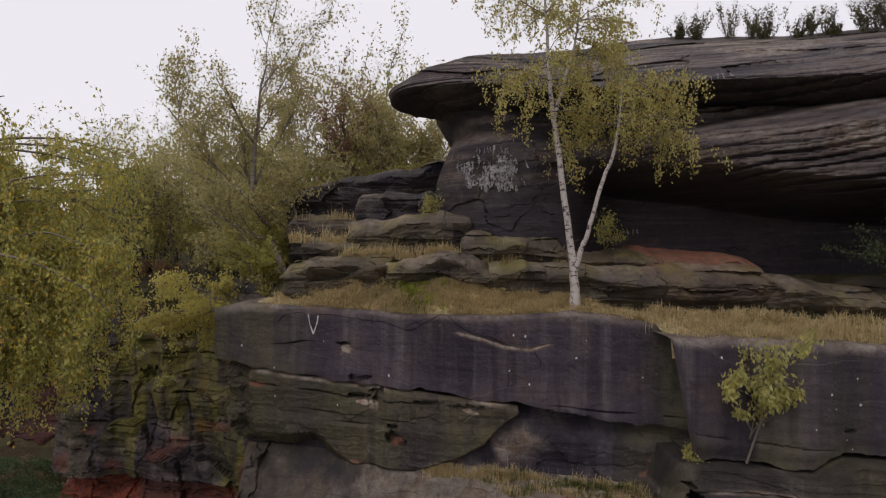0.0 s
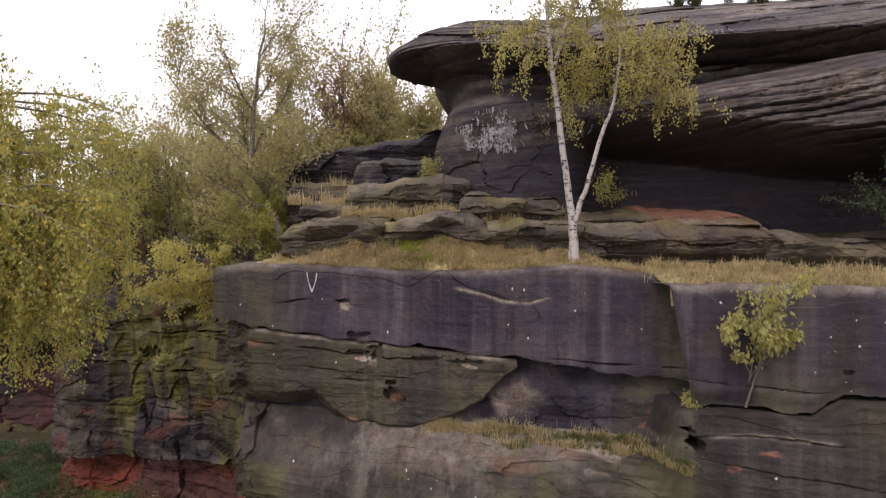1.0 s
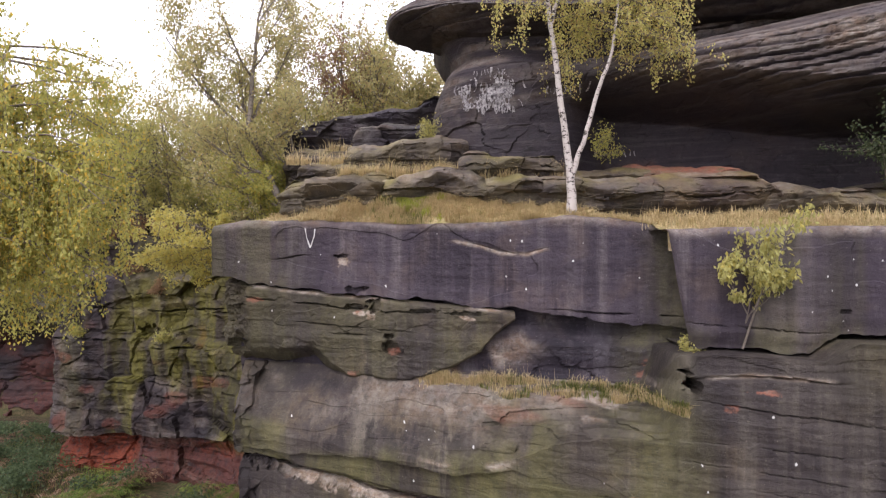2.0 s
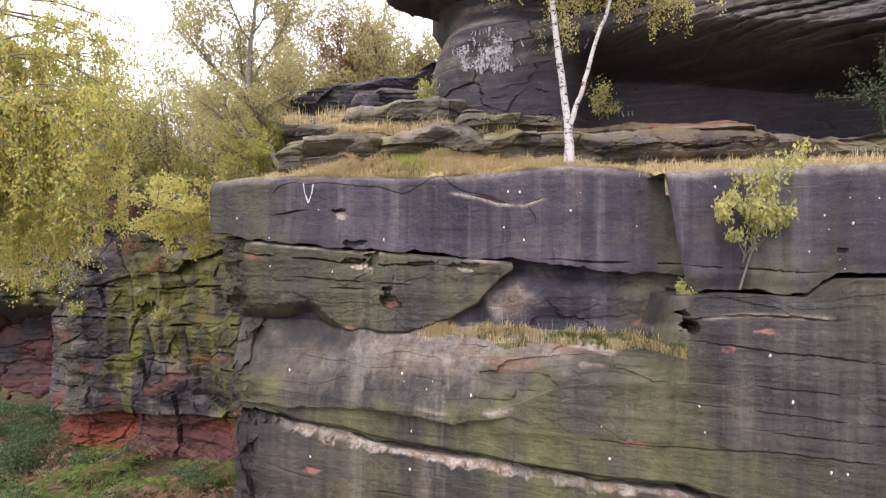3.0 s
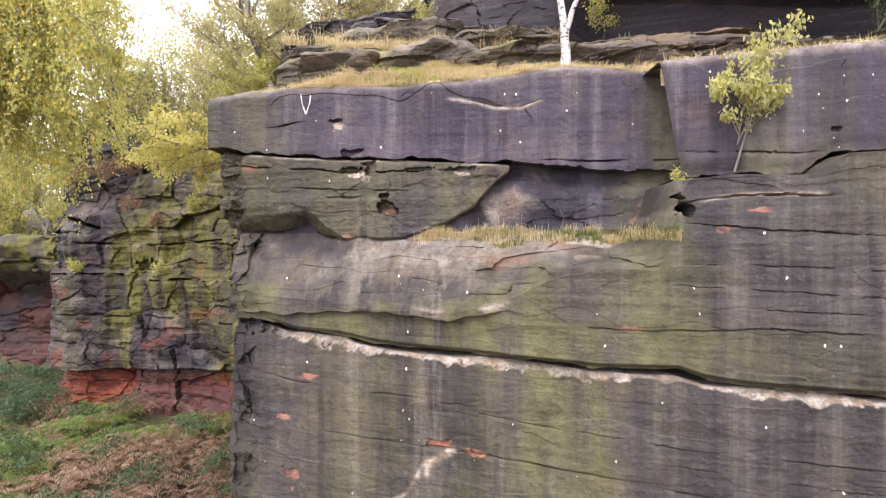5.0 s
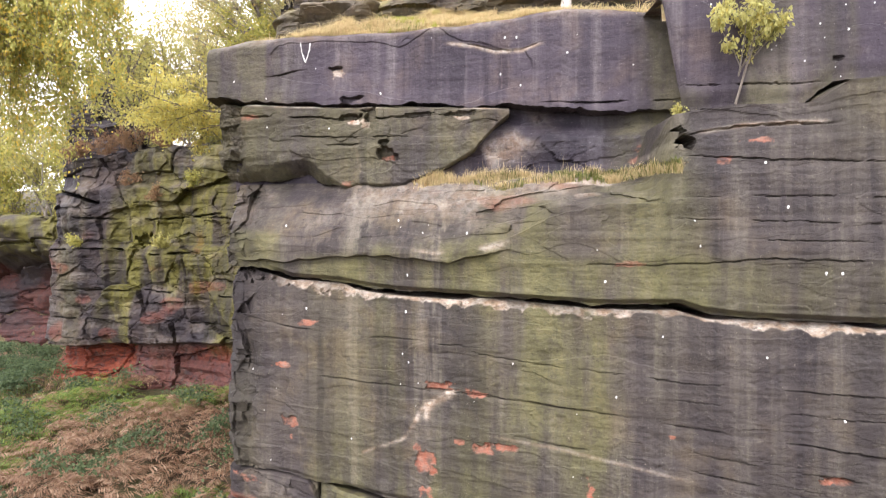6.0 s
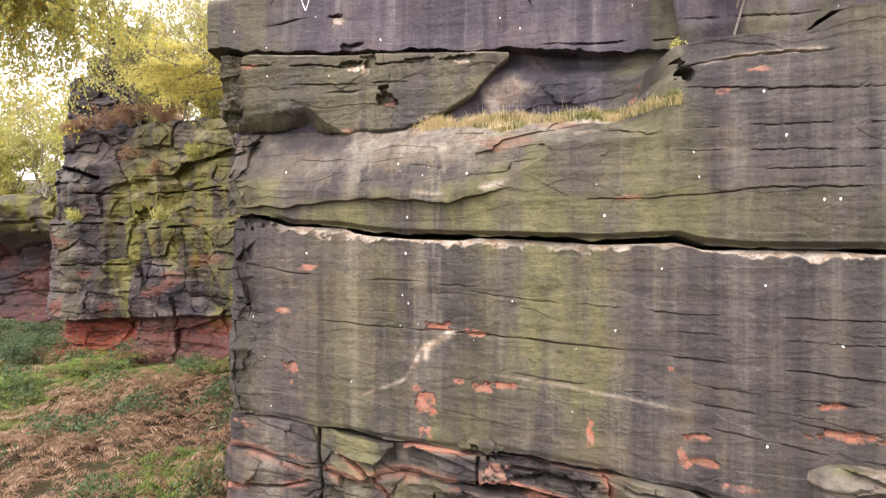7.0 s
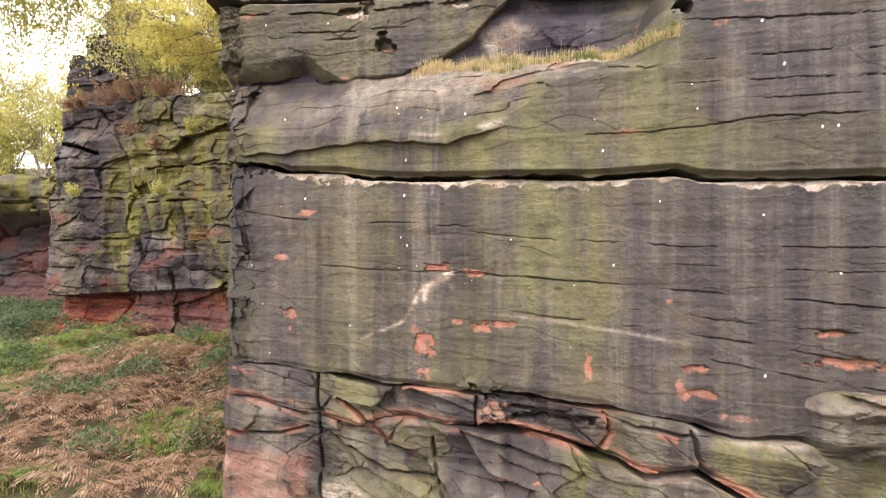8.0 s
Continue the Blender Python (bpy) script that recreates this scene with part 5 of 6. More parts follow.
b = on_ground(-4.3, 16.9)
tree("grey_birch", "old pale-barked birch with open twiggy crown and sparse olive leaves", b, [(b, (-0.45, -0.05, 1.0), 3.0, 0.13), (b + (-1.0, -0.1, 2.2), (-0.1, 0, 1.0), 3.6, 0.085), (b + (-0.95, -0.1, 2.1), (-0.85, -0.2, 0.75), 3.2, 0.05), (b + (-1.0, 0, 2.4), (0.5, 0.1, 1.0), 2.8, 0.05), (b + (0.1, 0.1, 0), (-0.15, 0.1, 1.0), 2.6, 0.06), (b, (-0.95, -0.2, 0.6), 2.8, 0.05)],
     31, 3, 6, 17, DUN_LEAF, 0.085, PALE_BARK, lift=0.5, spread=0.75, shrink=0.5, jitter=0.1, sides=5)
BUSHES = [(-1.4, 22.4, 4.2, DUN_LEAF), (-3.0, 24.0, 4.8, DUN_LEAF), (-4.6, 24.5, 4.6, OLIVE_LEAF), (-2.4, 21.0, 3.6, DUN_LEAF), (-0.6, 21.5, 3.0, DUN_LEAF), (-3.9, 20.5, 3.2, DUN_LEAF), (-3.2, 22.5, 3.6, RUST_LEAF), (-5.2, 20.6, 3.4, DUN_LEAF), (-5.5, 22.5, 3.2, OLIVE_LEAF), (-8.6, 27.5, 3.6, DUN_LEAF), (-10.6, 29.5, 3.4, DUN_LEAF),
          (-5.2, 18.9, 2.6, OLIVE_LEAF), (-4.9, 17.2, 1.9, OLIVE_LEAF), (-10.0, 28.2, 2.4, OLIVE_LEAF), (-7.4, 26.8, 2.6, DUN_LEAF), (-6.0, 24.5, 3.4, OLIVE_LEAF), (-1.6, 19.9, 2.0, OLIVE_LEAF), (-9.6, 31.0, 4.2, DUN_LEAF), (-9.2, 28.6, 5.6, YELLOW_LEAF), (-11.2, 29.0, 6.2, DUN_LEAF), (-7.6, 27.4, 5.2, DUN_LEAF), (-12.8, 28.4, 6.6, YELLOW_LEAF), (-21.5, 38, 5.5, OLIVE_LEAF), (-24.5, 38, 5.0, YELLOW_LEAF), (-27, 37.5, 5.6, OLIVE_LEAF), (-29.5, 39, 6.2, OLIVE_LEAF), (-33, 42, 6.5, DUN_LEAF), (-26, 43, 6.2, DUN_LEAF), (-16, 40, 4, RUST_LEAF), (-12, 38, 4, DUN_LEAF), (-23, 48, 6, DUN_LEAF)]
for i, (x, y, h, leaf) in enumerate(BUSHES):
    b = on_ground(x, y)
    rng = np.random.default_rng(400 + i)
    stems = [(b + (rng.normal() * 0.2, rng.normal() * 0.2, 0), (rng.normal() * 0.35, rng.normal() * 0.35, 1), h * (0.7 + 0.4 * rng.random()), 0.02 * h) for _ in range(3)]
    colour = "olive green" if leaf is OLIVE_LEAF else "yellow" if leaf is YELLOW_LEAF else "rusty brown" if leaf is RUST_LEAF else "dull yellowish brown"
    tree("bush", "leafy scrub bush in %s autumn leaf" % colour, b, stems, 500 + i, 2, 9, 26 if y < 35 else 28, leaf, (0.014 * h + 0.057) * (1.0 if y < 35 else 1.35), PALE_BARK if i % 2 else GREY_BARK, "bush", 0.4, 0.85, 0.5, 0.024 * h, first=0.12, sides=3)

# bright bush leaning out of the bay's corner
b = on_ground(-5.1, 18.0, 0.45)
tree("leaning_bush", "leaning bush with bright yellow-green small leaves", b, [(b, (-1, 0.0, -0.12), 3.2, 0.05), (b, (-1, 0.0, 0.08), 3.2, 0.04), (b, (-0.9, -0.15, 0.3), 2.6, 0.04), (b, (-1, -0.1, -0.3), 2.8, 0.03)], 61, 2, 8, 26, BRIGHT_LEAF, 0.1, PALE_BARK, "bush", 0.0, 0.7, 0.36, 0.08, first=0.35)


b = np.array((-13.4, 27.6, 11.3))
tree("bush", "leafy scrub bush in bright yellow-green leaf on the wall top", b, [(b, (0.1, -0.1, 1), 6.2, 0.06), (b, (-0.4, -0.2, 1), 5.6, 0.05), (b, (0.6, -0.1, 0.8), 2.6, 0.04), (b + (1.2, 0, 0), (0.1, -0.1, 1), 6.0, 0.05), (b + (1.8, -0.2, 0), (0.3, 0, 1), 3.0, 0.04)], 62, 2, 8, 26, YELLOW_LEAF, 0.13, GREY_BARK, "bush", 0.4, 0.8, 0.45, 0.1, first=0.2)


# weeping tree in front of the bay: arching limbs and long hanging curtains
def weeping(base, seed):
    rng = np.random.default_rng(seed)
    top = thing("weeping_tree", base, "weeping birch with long hanging curtains of green and yellow leaves", "tree")
    trunk = wander((0, 0, 0), (0.0, 0.02, 1), 15.4, rng, 0.04, 0.2, 14)
    v, q = tube([(trunk, np.linspace(0.24, 0.05, 14))], 10)
    made("trunk", v, q, PALE_BARK, top)
    limbs, strands = [], []
    for k in range(90):
        i = 8 + int(rng.random() * 6)
        reach = 1.5 + 3.0 * rng.random()
        turn = rng.normal() * 1.0 + 0.35
        way = np.array([math.cos(turn), math.sin(turn), 0.55])
        arc = wander(trunk[i], way, reach * 1.25, rng, 0.2, -0.9, 9)
        world_arc = arc + base
        good = np.cumprod((world_arc[:, 0] < -0.52 * world_arc[:, 1]) & (world_arc[:, 2] > 10.5) & (world_arc[:, 2] < 15.4)).astype(bool)
        if good.sum() < 4:
            continue
        arc = arc[good]
        limbs.append((arc, np.linspace(0.04, 0.008, len(arc))))
        for s in range(13):
            j = 1 + int(rng.random() * (len(arc) - 1))
            out = wander(arc[j], (rng.normal() * 0.6, rng.normal() * 0.6, 0.3), 0.4 + 0.4 * rng.random(), rng, 0.4, -1.2, 5)
            end = out[-1] + base
            if end[0] > -0.5 * end[1] or end[2] > 15.2 or end[2] < 10.2:
                continue
            limit = 9.5 - 0.3 * (end[1] - 11) + 2.4 * rng.random() + 1.4 * smooth(-0.62, -0.5, end[0] / end[1])
            fall = min(0.8 + 2.6 * rng.random(), end[2] - limit)
            limbs.append((out, np.linspace(0.008, 0.004, 5)))
            strands.append(out)
            if fall > 0.2:
                drop = wander(out[-1], (rng.normal() * 0.1, rng.normal() * 0.1, -1), fall, rng, 0.08, -0.3, 8)
                limbs.append((drop, np.linspace(0.004, 0.0015, 8)))
                strands += [drop, drop] if fall > 1.6 else [drop]
    for k in range(16):
        up = wander(trunk[-1 - int(rng.random() * 2)] + (1.5 * rng.random(), rng.normal() * 0.6, 0), (0.5 + rng.normal() * 0.5, rng.normal() * 0.5, 1), 0.4 + 0.9 * rng.random(), rng, 0.25, 0.2, 7)
        limbs.append((up, np.linspace(0.012, 0.003, 7)))
        strands.append(up)
    v, q = tube(limbs, 4)
    made("branch", v, q, GREY_BARK, top)
    P = scatter(strands, 48, 0.06, rng)
    v, q = leaf_mesh(P, 0.078, rng, 0.8, 0.6)
    made("crown", v, q, WEEPING_LEAF, top, "dense hanging green and yellow leaves", flat=True)


weeping(np.array((-9.7, 11.6, -0.5)), 71)


# ---- grass, bracken, ferns ----
def blade_mesh(P, height, rng, lean=0.5, width=0.008):
    """Thin bent blades, each a strip of two pieces."""
    n = len(P)
    turn = rng.random(n) * 2 * np.pi
    d = np.stack([np.cos(turn), np.sin(turn), np.zeros(n)], -1)
    s = np.stack([-np.sin(turn), np.cos(turn), np.zeros(n)], -1) * width
    h = (height * (0.35 + 0.75 * rng.random(n)) * (0.45 + 1.0 * vnoise(P[:, 0] * 6, P[:, 1] * 6, 0, 77)))[:, None]
    b = np.minimum(lean * rng.random(n) ** 0.7, 1.6)[:, None]
    up = np.array([[0, 0, 1.0]])
    mid = P + up * h * 0.55 + d * h * b * 0.3
    tip = P + up * h * (1 - 0.45 * b) + d * h * b
    V = np.stack([P - s, P + s, mid + s * 0.7, mid - s * 0.7, tip + s * 0.15, tip - s * 0.15], 1).reshape(-1, 3)
    k = np.arange(n)[:, None] * 6
    return V, np.concatenate([k + [0, 1, 2, 3], k + [3, 2, 4, 5]])


def frond_mesh(P, length, rng, pairs=9):
    """Fern fronds: an arching rib with leaflets on both sides that shorten to the tip."""
    n = len(P)
    turn = rng.random(n) * 2 * np.pi
    d = np.stack([np.cos(turn), np.sin(turn), np.zeros(n)], -1)
    s = np.stack([-np.sin(turn), np.cos(turn), np.zeros(n)], -1)
    L = (length * (0.6 + 0.8 * rng.random(n)))[:, None]
    rise = (0.25 + 0.6 * rng.random(n))[:, None]
    up = np.array([[0, 0, 1.0]])
    at = lambda f: P + d * L * f * 0.85 + up * L * (rise * f - (0.35 + rise) * f * f * 0.85)
    parts = []
    for k in range(pairs):
        f = 0.15 + 0.85 * k / pairs
        a, b, c = at(f), at(f + 0.07), at(f + 0.05)
        w = L * 0.27 * (1 - f) ** 0.8 + 0.012
        for side in (1, -1):
            tip = c + s * side * w + d * w * 0.35 - up * w * (0.2 + 0.5 * rng.random((n, 1)))
            parts.append(np.stack([a, (a + tip) / 2 - d * L * 0.012, tip, (b + tip) / 2 + d * L * 0.012], 1))
    V = np.concatenate(parts, 1).reshape(-1, 3)
    return V, np.arange(len(V)).reshape(-1, 4)


STRAW = leaf_material("dry_grass", (0.4, 0.29, 0.16), (0.58, 0.46, 0.28), (0.48, 0.4, 0.23), (0.3, 0.28, 0.12))
PALE_STRAW = leaf_material("bleached_grass", (0.52, 0.4, 0.22), (0.74, 0.6, 0.36), (0.64, 0.52, 0.3), (0.42, 0.38, 0.16))
MOSS = leaf_material("moss", (0.34, 0.38, 0.05), (0.52, 0.54, 0.12), (0.42, 0.44, 0.08))
GREEN_GRASS = leaf_material("green_grass", (0.08, 0.1, 0.025), (0.15, 0.19, 0.045), (0.24, 0.25, 0.07), (0.34, 0.28, 0.13))
BRACKEN = leaf_material("dead_bracken", (0.16, 0.085, 0.05), (0.4, 0.255, 0.165), (0.25, 0.14, 0.085), (0.52, 0.38, 0.26))
FERN = leaf_material("green_fern", (0.09, 0.14, 0.03), (0.17, 0.24, 0.05), (0.26, 0.28, 0.06))
BRAMBLE = leaf_material("bramble_leaf", (0.05, 0.075, 0.035), (0.1, 0.14, 0.065), (0.15, 0.19, 0.09))


def stuff(name, label, category, mesh, mat):
    return tagged(made(name, *mesh, mat, flat=True), label, category, kind="stuff")


rng = np.random.default_rng(900)


def clumps(n, x0, x1, place, spread, per, seed):
    """Places in tufts; place(x, f) gives y and z for a fraction f of the depth."""
    r = np.random.default_rng(seed)
    cx, cf = x0 + (x1 - x0) * r.random(n), r.random(n)
    x = np.repeat(cx, per) + r.normal(size=n * per) * spread
    f = np.clip(np.repeat(cf, per) + r.normal(size=n * per) * 0.06, 0, 1)
    x = np.clip(x, x0, x1)
    thin = vnoise(x * 2.1, f * 2, 0, seed + 60) + 0.35 * r.random(len(x)) > 0.5
    x, f = x[thin], f[thin]
    y, z = place(x, f)
    return np.stack([x, y, z], -1)


def terrace(x, f):
    y, z = bank(x, f)
    return y, z - 0.02


def right_terrace(x, f):
    y, z = right_bank(x, f)
    return y, z - 0.02


def shelf(x, f):
    g = np.clip(1.0 - 0.5 * f * (0.25 + 0.75 * vnoise(x * 1.6, 4, 0, 6)) * (0.5 + 0.5 * smooth(0.8, 2.6, x)), 0, 0.98)
    s = along(x, RAMP)
    z = s + g * (mid_top(np.minimum(x, 3.6)) - s)
    return middle_front(x, z) - 0.01, z - 0.03


def steps(x, f):
    y = 13.4 - 0.12 * x + 0.45 * f
    return y, 12.74 + 0.12 * f + 0 * x


def upper_steps(x, f):
    return 13.0 - 0.24 * (x - 1.5) + 0.35 * f, 12.68 + 0.1 * f + 0 * x


def bare(P):
    """Leaves room for the moss."""
    m = (P[:, 0] > -1.2) & (P[:, 0] < 0.1) & (fbm(P[:, 0] * 1.9, P[:, 1] * 2.6, 0, 140, 5, 0.6) > 0.03)
    return P[~m], P[m]


stuff("dry_grass", "dry straw-coloured grass along the terrace edge", "grass", blade_mesh(bare(np.concatenate([clumps(900, -3.9, 4.0, terrace, 0.07, 24, 1), clumps(900, -3.0, 2.0, terrace, 0.08, 24, 2)]))[0], 0.22, rng, 1.6, 0.007), PALE_STRAW)
stuff("moss", "bright green moss cushion in the turf", "moss", blade_mesh(bare(np.concatenate([clumps(260, -1.3, 0.2, terrace, 0.1, 70, s) for s in (2, 16, 17)]))[1], 0.15, rng, 1.0, 0.012), MOSS)
stuff("dry_grass", "dry grass and seed stalks on the lower terrace", "grass", blade_mesh(clumps(700, 3.8, 9.5, right_terrace, 0.07, 28, 3), 0.27, rng, 1.5, 0.007), PALE_STRAW)
stuff("shelf_grass", "straw and green grass on the rock shelf", "grass", blade_mesh(clumps(150, -0.4, 4.0, shelf, 0.1, 40, 4), 0.26, rng, 0.9, 0.006), PALE_STRAW)
stuff("green_tuft", "fresh green grass tufts on shelf and terrace", "grass", blade_mesh(np.concatenate([clumps(26, 2.9, 4.0, shelf, 0.07, 50, 5), clumps(40, 0.8, 2.9, shelf, 0.07, 30, 15), clumps(60, -1.6, 0.4, terrace, 0.12, 90, 6), clumps(60, 5, 9, right_terrace, 0.1, 30, 7)]), 0.2, rng, 0.9, 0.007), GREEN_GRASS)
stuff("seed_stalk", "thin tall dry seed stalks on the shelf", "grass", blade_mesh(np.concatenate([clumps(26, 0.8, 3.6, shelf, 0.1, 3, 8), clumps(22, 3.6, 8, right_terrace, 0.1, 3, 9)]), 0.5, rng, 0.3, 0.003), STRAW)
stuff("tussock", "long dry grass tussocks between the slabs", "grass", blade_mesh(np.concatenate([clumps(46, -2.6, 0.8, steps, 0.1, 90, 10), clumps(14, 0.9, 2.6, upper_steps, 0.08, 60, 12), clumps(12, -3.6, -2.2, lambda x, f: (14.2 + 0.3 * f + 0 * x, 13.1 + 0.1 * f + 0 * x), 0.1, 60, 13), clumps(14, -4.0, -1.0, lambda x, f: (16.2 + 0.4 * f + 0 * x, 13.75 + 0.1 * f + 0 * x), 0.12, 60, 14)]), 0.4, rng, 1.1, 0.006), PALE_STRAW)

# floor of the bay
r = np.random.default_rng(31)
n = 24000
x, y = -24 + 20 * r.random(n), 12.5 + 20 * r.random(n)
inside = (y < along(x, EDGE) - 0.6) & (y < np.where(x > -17.5, BACKF(x) - 0.2, 32.5)) & (x < -4.4 - 0.0 * y)
patch = vnoise(x * 0.45, y * 0.45, 0, 41)
brown = inside & ((patch < 0.62) & (y < 21.0 + 4 * patch) | (vnoise(x * 1.3, y * 1.3, 0, 44) > 0.62))
P = np.stack([x, y, ground_z(x, y)], -1)
mound = 0.8 * vnoise(x * 0.9, y * 0.9, 0, 43)
P[:, 2] += mound
stuff("bracken", "dead rust-brown bracken covering the floor of the bay", "bracken", frond_mesh(P[brown][::3], 0.85, r, 10), BRACKEN)
green = inside & (((patch > 0.7) & (y < 24)) | ((y > 21.5) & (x > -15) & (patch > 0.3)))
stuff("green_fern", "green ferns along the foot of the old wall", "fern", frond_mesh(P[green][::2], 0.75, r, 8), FERN)
n = 42000
x, y = -26 + 22 * r.random(n), 12.5 + 20 * r.random(n)
patch = vnoise(x * 0.45, y * 0.45, 0, 41)
turf = (y < along(x, EDGE) - 0.6) & (x < -4.4) & ((patch > 0.66) | ((y > 20) & (patch > 0.35)))
P = np.stack([x, y, ground_z(x, y)], -1)[turf]
stuff("turf", "rough green grass on the floor of the bay", "grass", blade_mesh(P, 0.3, r, 0.8, 0.012), GREEN_GRASS)
c = np.concatenate([np.stack([-24 + 19.5 * r.random(80), 13 + 19 * r.random(80)], -1), np.stack([-25 + 9 * r.random(70), 23 + 8.5 * r.random(70)], -1)])
c = c[(c[:, 1] < np.where(c[:, 0] > -17.5, BACKF(c[:, 0]) - 0.8, 32)) & (c[:, 1] < along(c[:, 0], EDGE) - 1)]
b = np.repeat(c, 240, 0) + r.normal(size=(len(c) * 240, 2)) * 0.32
P = np.stack([b[:, 0], b[:, 1], ground_z(b[:, 0], b[:, 1]) + 0.2 + 0.8 * vnoise(b[:, 0] * 0.9, b[:, 1] * 0.9, 0, 43) + 0.45 * r.random(len(b))], -1)
stuff("bramble", "low blue-green bramble patches among the bracken", "bramble", leaf_mesh(P, 0.1, r, 0.1, 0.8), BRAMBLE)

# ---- small plants on the rocks ----
def small_bush(name, label, at, size, leaf, seed, leaf_size=0.05, each=22, lean=(0, -0.4, 1)):
    at = np.array(at, float)
    r = np.random.default_rng(seed)
    stems = [(at, np.array(lean) + r.normal(size=3) * 0.5, size, 0.012) for _ in range(4)]
    return tree(name, label, at, stems, seed, 1, 7, each, leaf, leaf_size, GREY_BARK, "bush", 0.3, 0.8, 0.55, 0.05, first=0.15, sides=4)


small_bush("holly_bush", "glossy dark green bush at the crag foot", (8.0, 10.9, 12.3), 1.2, DARK_LEAF, 801, 0.07, 60, (-0.2, -0.4, 1))
small_bush("holly_bush", "glossy dark green bush at the crag foot", (8.5, 11.0, 12.9), 1.2, DARK_LEAF, 802, 0.07, 60, (-0.3, -0.4, 0.8))
small_bush("shrub", "small light green shrub at the painted wall", (-0.2, 14.9, 13.75), 0.45, YELLOW_LEAF, 803, 0.05, 30)
small_bush("shrub", "small light green shrub behind the birch", (3.3, 13.0, 13.15), 0.5, OLIVE_LEAF, 804, 0.05, 30)
for i, (x, z) in enumerate(((4.2, 9.5), (-10.2, 10.0), (-13.5, 10.2), (-11.5, 7.3), (-15.8, 7.5), (-12.0, 9.4))):
    y = float(wall_front(np.array([x]), np.array([z]))[0]) if x < -5 else 10.3
    small_bush("rock_plant", "small plant rooted in a crack of the rock", (x, y, z), 0.16 if x > 0 else 0.5, (YELLOW_LEAF, OLIVE_LEAF, RUST_LEAF)[i % 3], 810 + i, 0.05 if x > 0 else 0.08, 22, (0, -1, 0.4))
for i, (x, y, h) in enumerate(((-15.2, 27.6, 0.9), (-13.6, 27.0, 1.0), (-11.9, 26.5, 0.8), (-16.4, 28.0, 0.7))):
    small_bush("heather", "brown heather clump on top of the old wall", (x, y, 11.5), h, RUST_LEAF, 830 + i, 0.07, 90, (0, -0.3, 0.6))
GORSE = leaf_material("gorse_spines", (0.05, 0.055, 0.025), (0.13, 0.13, 0.05), (0.2, 0.18, 0.08))
r = np.random.default_rng(85)
for i in range(18):
    x = 6.3 + 0.28 * i + 0.12 * r.normal()
    h = (0.25 + 0.6 * r.random()) * (1.0 if x < 10 else 1.8) * float(smooth(5.6, 7.2, x))
    z = float(along(x, CAP_HI)) - 0.3
    at = np.array((x, float(cap_front(np.array([x]), np.array([z]))[0]) + 0.1, z - 0.05))
    shoots = [(at, (0.6 * r.normal(), 0.4 * r.normal(), 1), h * (0.6 + 0.7 * r.random()), 0.008) for _ in range(9)]
    tree("gorse", "olive-brown spiky gorse on the crag top", at, shoots, 850 + i, 1, 6, 16, GORSE, 0.05, GREY_BARK, "bush", 0.9, 0.3, 0.4, 0.025, first=0.1, hang=-0.4, sides=4)

# ---- paint marks and lime spots ----
n = Nodes("white_paint")
WHITE = n.finish(n.mix(n.noise(20, 5, 0.7), (0.62, 0.61, 0.59), (0.3, 0.29, 0.29)), 0.8)


n = Nodes("worn_paint")
WORN = n.finish(n.mix(n.ramp(n.noise(14, 6, 0.75), (0.4, 0), (0.6, 1)), (0.09, 0.08, 0.09), (0.36, 0.34, 0.34)), 0.85)


def stroke(front_of, pts, wide, parent, name, lift=0.012, mat=None):
    """A painted stroke that follows the rock."""
    pts = np.array(pts, float)
    f = np.linspace(0, 1, len(pts))
    g = np.linspace(0, 1, 14)
    x, z = np.interp(g, f, pts[:, 0]), np.interp(g, f, pts[:, 1])
    dx, dz = np.gradient(x), np.gradient(z)
    l = np.hypot(dx, dz) + 1e-6
    w = wide * (0.6 + 0.8 * vnoise(g * 9 + pts[0, 0] * 7, pts[0, 1] * 5, 0, 5))
    X = np.stack([x - dz / l * w, x + dz / l * w], -1)
    Z = np.stack([z + dx / l * w, z - dx / l * w], -1)
    Y = front_of(X, Z) - lift
    return made(name, np.stack([X, Y, Z], -1).reshape(-1, 3) - np.array(parent.location), grid_quads(14, 2), mat or WHITE, parent)


# the letter V in white on the upper bed
stroke(upper_front, [(-2.86, 11.62), (-2.83, 11.42), (-2.75, 11.2)], 0.012, cliff, "paint_mark", 0.02)
stroke(upper_front, [(-2.75, 11.2), (-2.66, 11.45), (-2.64, 11.6)], 0.012, cliff, "paint_mark", 0.02)
# worn rows of unreadable painted strokes
r = np.random.default_rng(66)
for x0, x1, z, h in ((0.8, 1.45, 15.32, 0.1), (0.35, 2.0, 14.95, 0.2), (0.25, 1.9, 14.55, 0.22), (2.3, 3.35, 14.72, 0.16), (3.95, 4.6, 13.42, 0.11), (5.3, 5.8, 16.47, 0.12)):
    f = cap_front if z > 16 else cave_front
    for x in np.arange(x0, x1, 0.6 * h):
        a, b, c, d = (r.random(4) - 0.5) * h
        if r.random() > 0.3:
            stroke(f, [(x + 0.6 * c, z - h / 2 + 0.6 * a), (x + 0.3 * d, z), (x + 0.4 * b, z + h / 2 + 0.5 * b)], 0.007 + 0.05 * h * r.random(), crag, "paint_bar", 0.025, WORN)


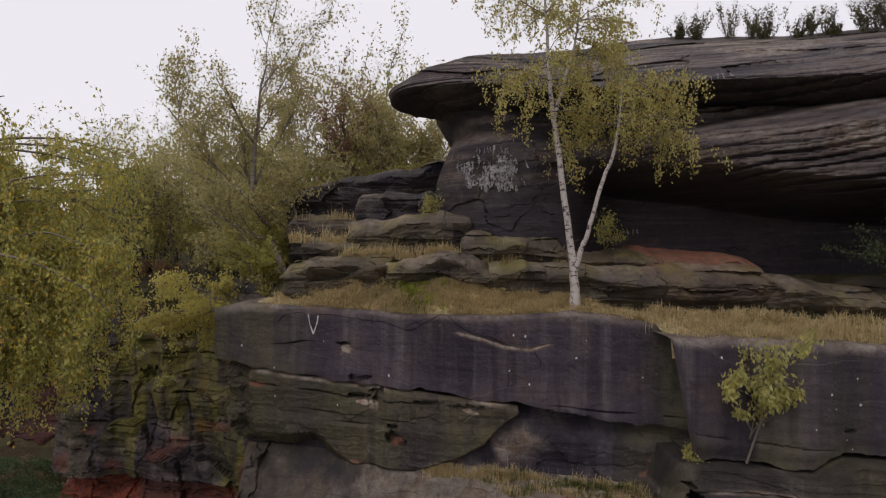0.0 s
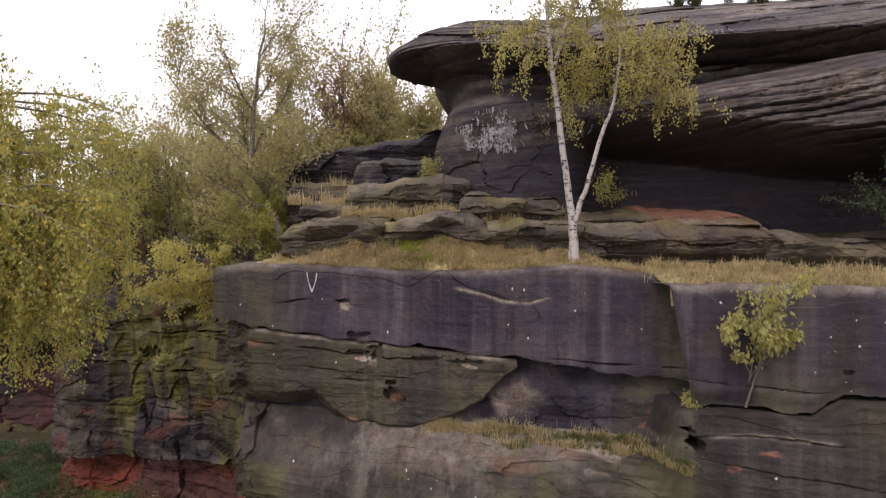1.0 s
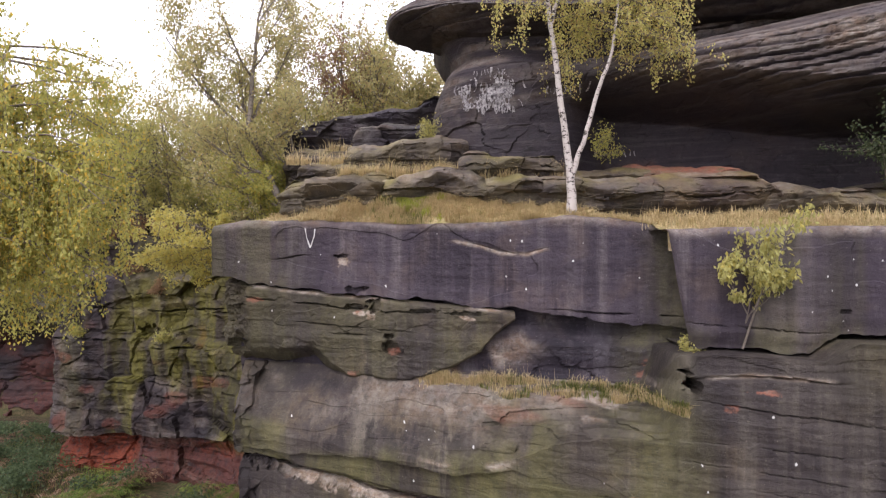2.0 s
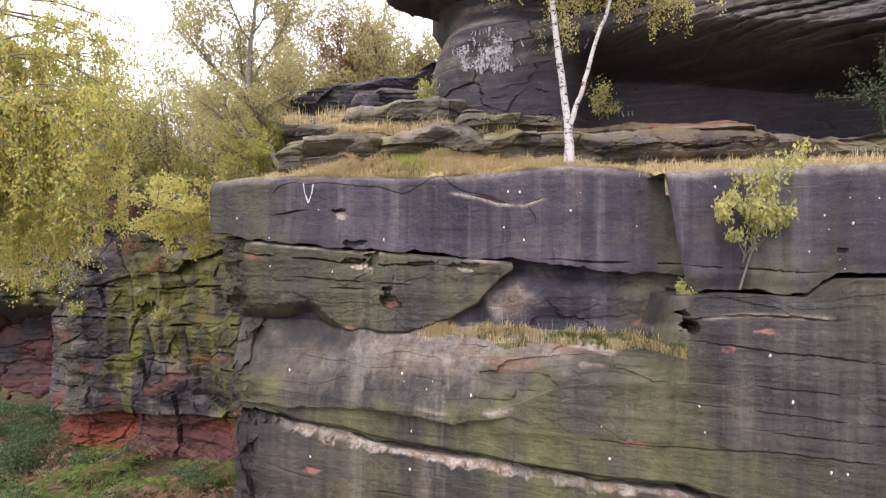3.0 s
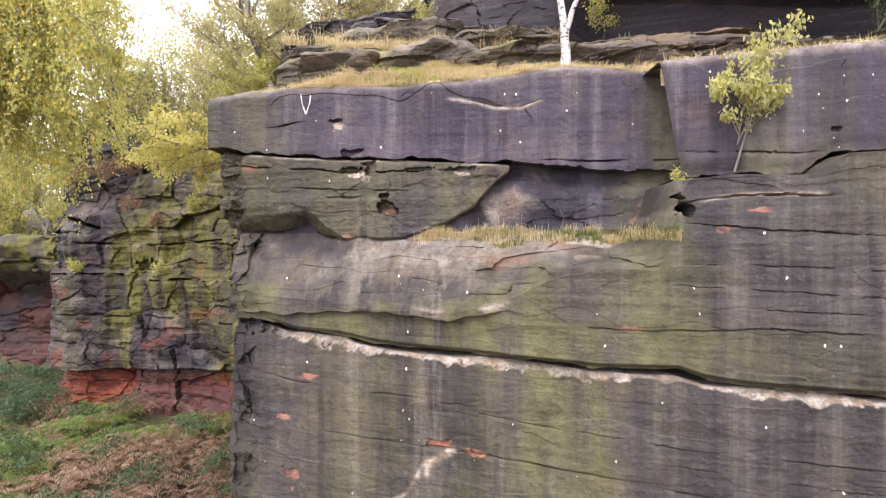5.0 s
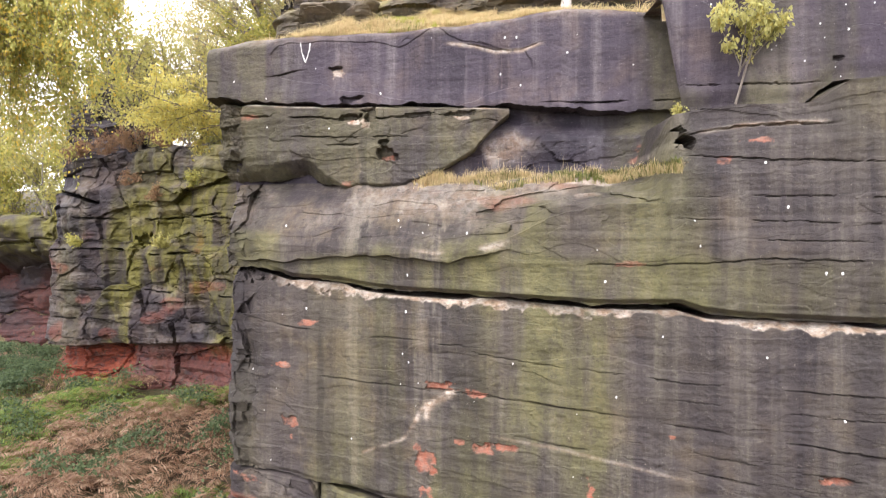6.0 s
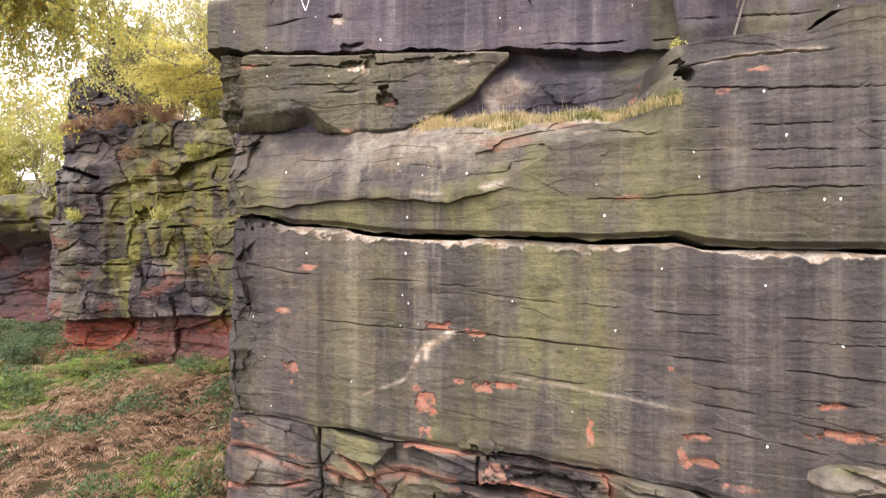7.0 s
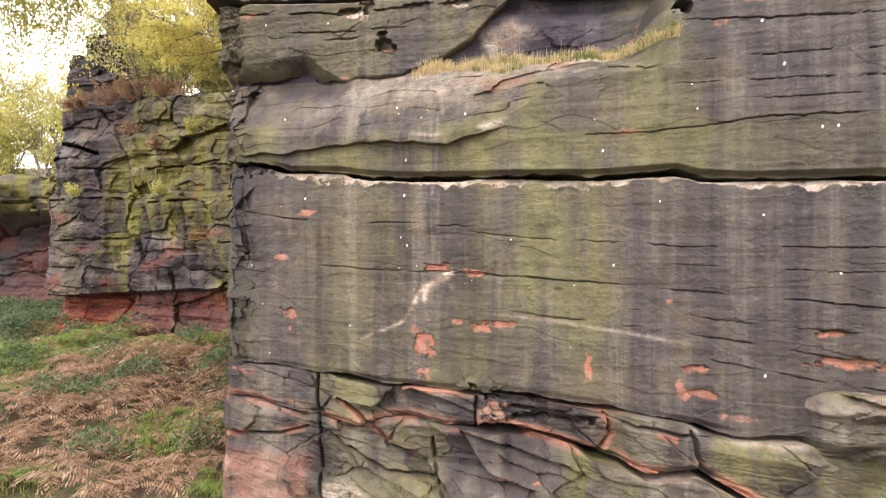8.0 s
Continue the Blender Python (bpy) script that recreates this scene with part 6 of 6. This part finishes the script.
def smear(front_of, x0, x1, z0, z1, n, seed):
    """Flaking remains of old paint, thick in patches."""
    q = np.random.default_rng(seed)
    x, z = x0 + (x1 - x0) * q.random(n), z0 + (z1 - z0) * q.random(n)
    ok = vnoise(x * 5, z * 3.5, 0, seed) * np.sin(np.pi * (x - x0) / (x1 - x0)) ** 0.5 + 0.3 * q.random(n) > 0.62
    x, z = x[ok], z[ok]
    w, h = 0.006 + 0.016 * q.random(len(x)), 0.012 + 0.05 * q.random(len(x)) ** 2
    X = x[:, None] + w[:, None] * (np.array([-1, 1, 1, -1]) + 0.8 * (q.random((len(x), 4)) - 0.5))
    Z = z[:, None] + h[:, None] * (np.array([-1, -1, 1, 1]) + 0.8 * (q.random((len(x), 4)) - 0.5))
    Y = front_of(X, Z) - 0.016
    made("paint_flakes", np.stack([X, Y, Z], -1).reshape(-1, 3) - np.array(crag.location), np.arange(4 * len(x)).reshape(-1, 4), WORN, crag, "flaking white paint")


smear(cave_front, 0.15, 2.1, 14.35, 15.05, 1500, 41)
smear(cave_front, 0.5, 1.7, 15.0, 15.4, 200, 42)

# lime spots and bolt marks on the faces
r = np.random.default_rng(55)
SPOTS = [(lower_front, -2.56, 6.05), (lower_front, -0.52, 6.06), (lower_front, 3.07, 4.78), (lower_front, -0.46, 5.11), (lower_front, -3.85, 4.69), (lower_front, 6.15, 4.7), (lower_front, 5.2, 3.1), (middle_front, -3.07, 7.72), (middle_front, 0.62, 7.54), (middle_front, 2.9, 6.71), (middle_front, 5.42, 7.9), (middle_front, 5.88, 6.9), (middle_front, 6.07, 6.9), (middle_front, 5.13, 8.59), (middle_front, -0.69, 7.81), (middle_front, -0.5, 6.75),
         (upper_front, 1.36, 11.34), (upper_front, 1.58, 11.32), (upper_front, 1.66, 10.4), (upper_front, -1.1, 10.42), (upper_front, 2.5, 10.95), (belly_front, -2.2, 9.75), (belly_front, -3.6, 9.85), (upper_front, -4.4, 10.9)]
SPOTS += [(f, a + (b - a) * r.random(), c + (d - c) * r.random()) for f, a, b, c, d, k in ((lower_front, -4, 7, 2.8, 6.0, 16), (middle_front, -3.5, 7, 7.2, 7.8, 6), (upper_front, -4, 4, 10.3, 11.5, 6), (buttress_front, 4.5, 7, 9.9, 11.4, 14)) for _ in range(k)]
for i, (f, x, z) in enumerate(SPOTS):
    size = 0.018 if i < 24 else 0.007 + 0.008 * r.random()
    t = np.linspace(0, 2 * np.pi, 9, endpoint=False)
    rad = size * (0.6 + 0.7 * r.random(9))
    X, Z = x + np.append(0, np.cos(t) * rad), z + np.append(0, np.sin(t) * rad * 1.5)
    Y = f(X, Z) - 0.012
    fan = np.array([(0, k, k % 9 + 1) for k in range(1, 10)])
    made("lime_spot", np.stack([X, Y, Z], -1) - np.array(cliff.location), np.zeros((0, 4), int), WHITE, cliff, tris=fan)
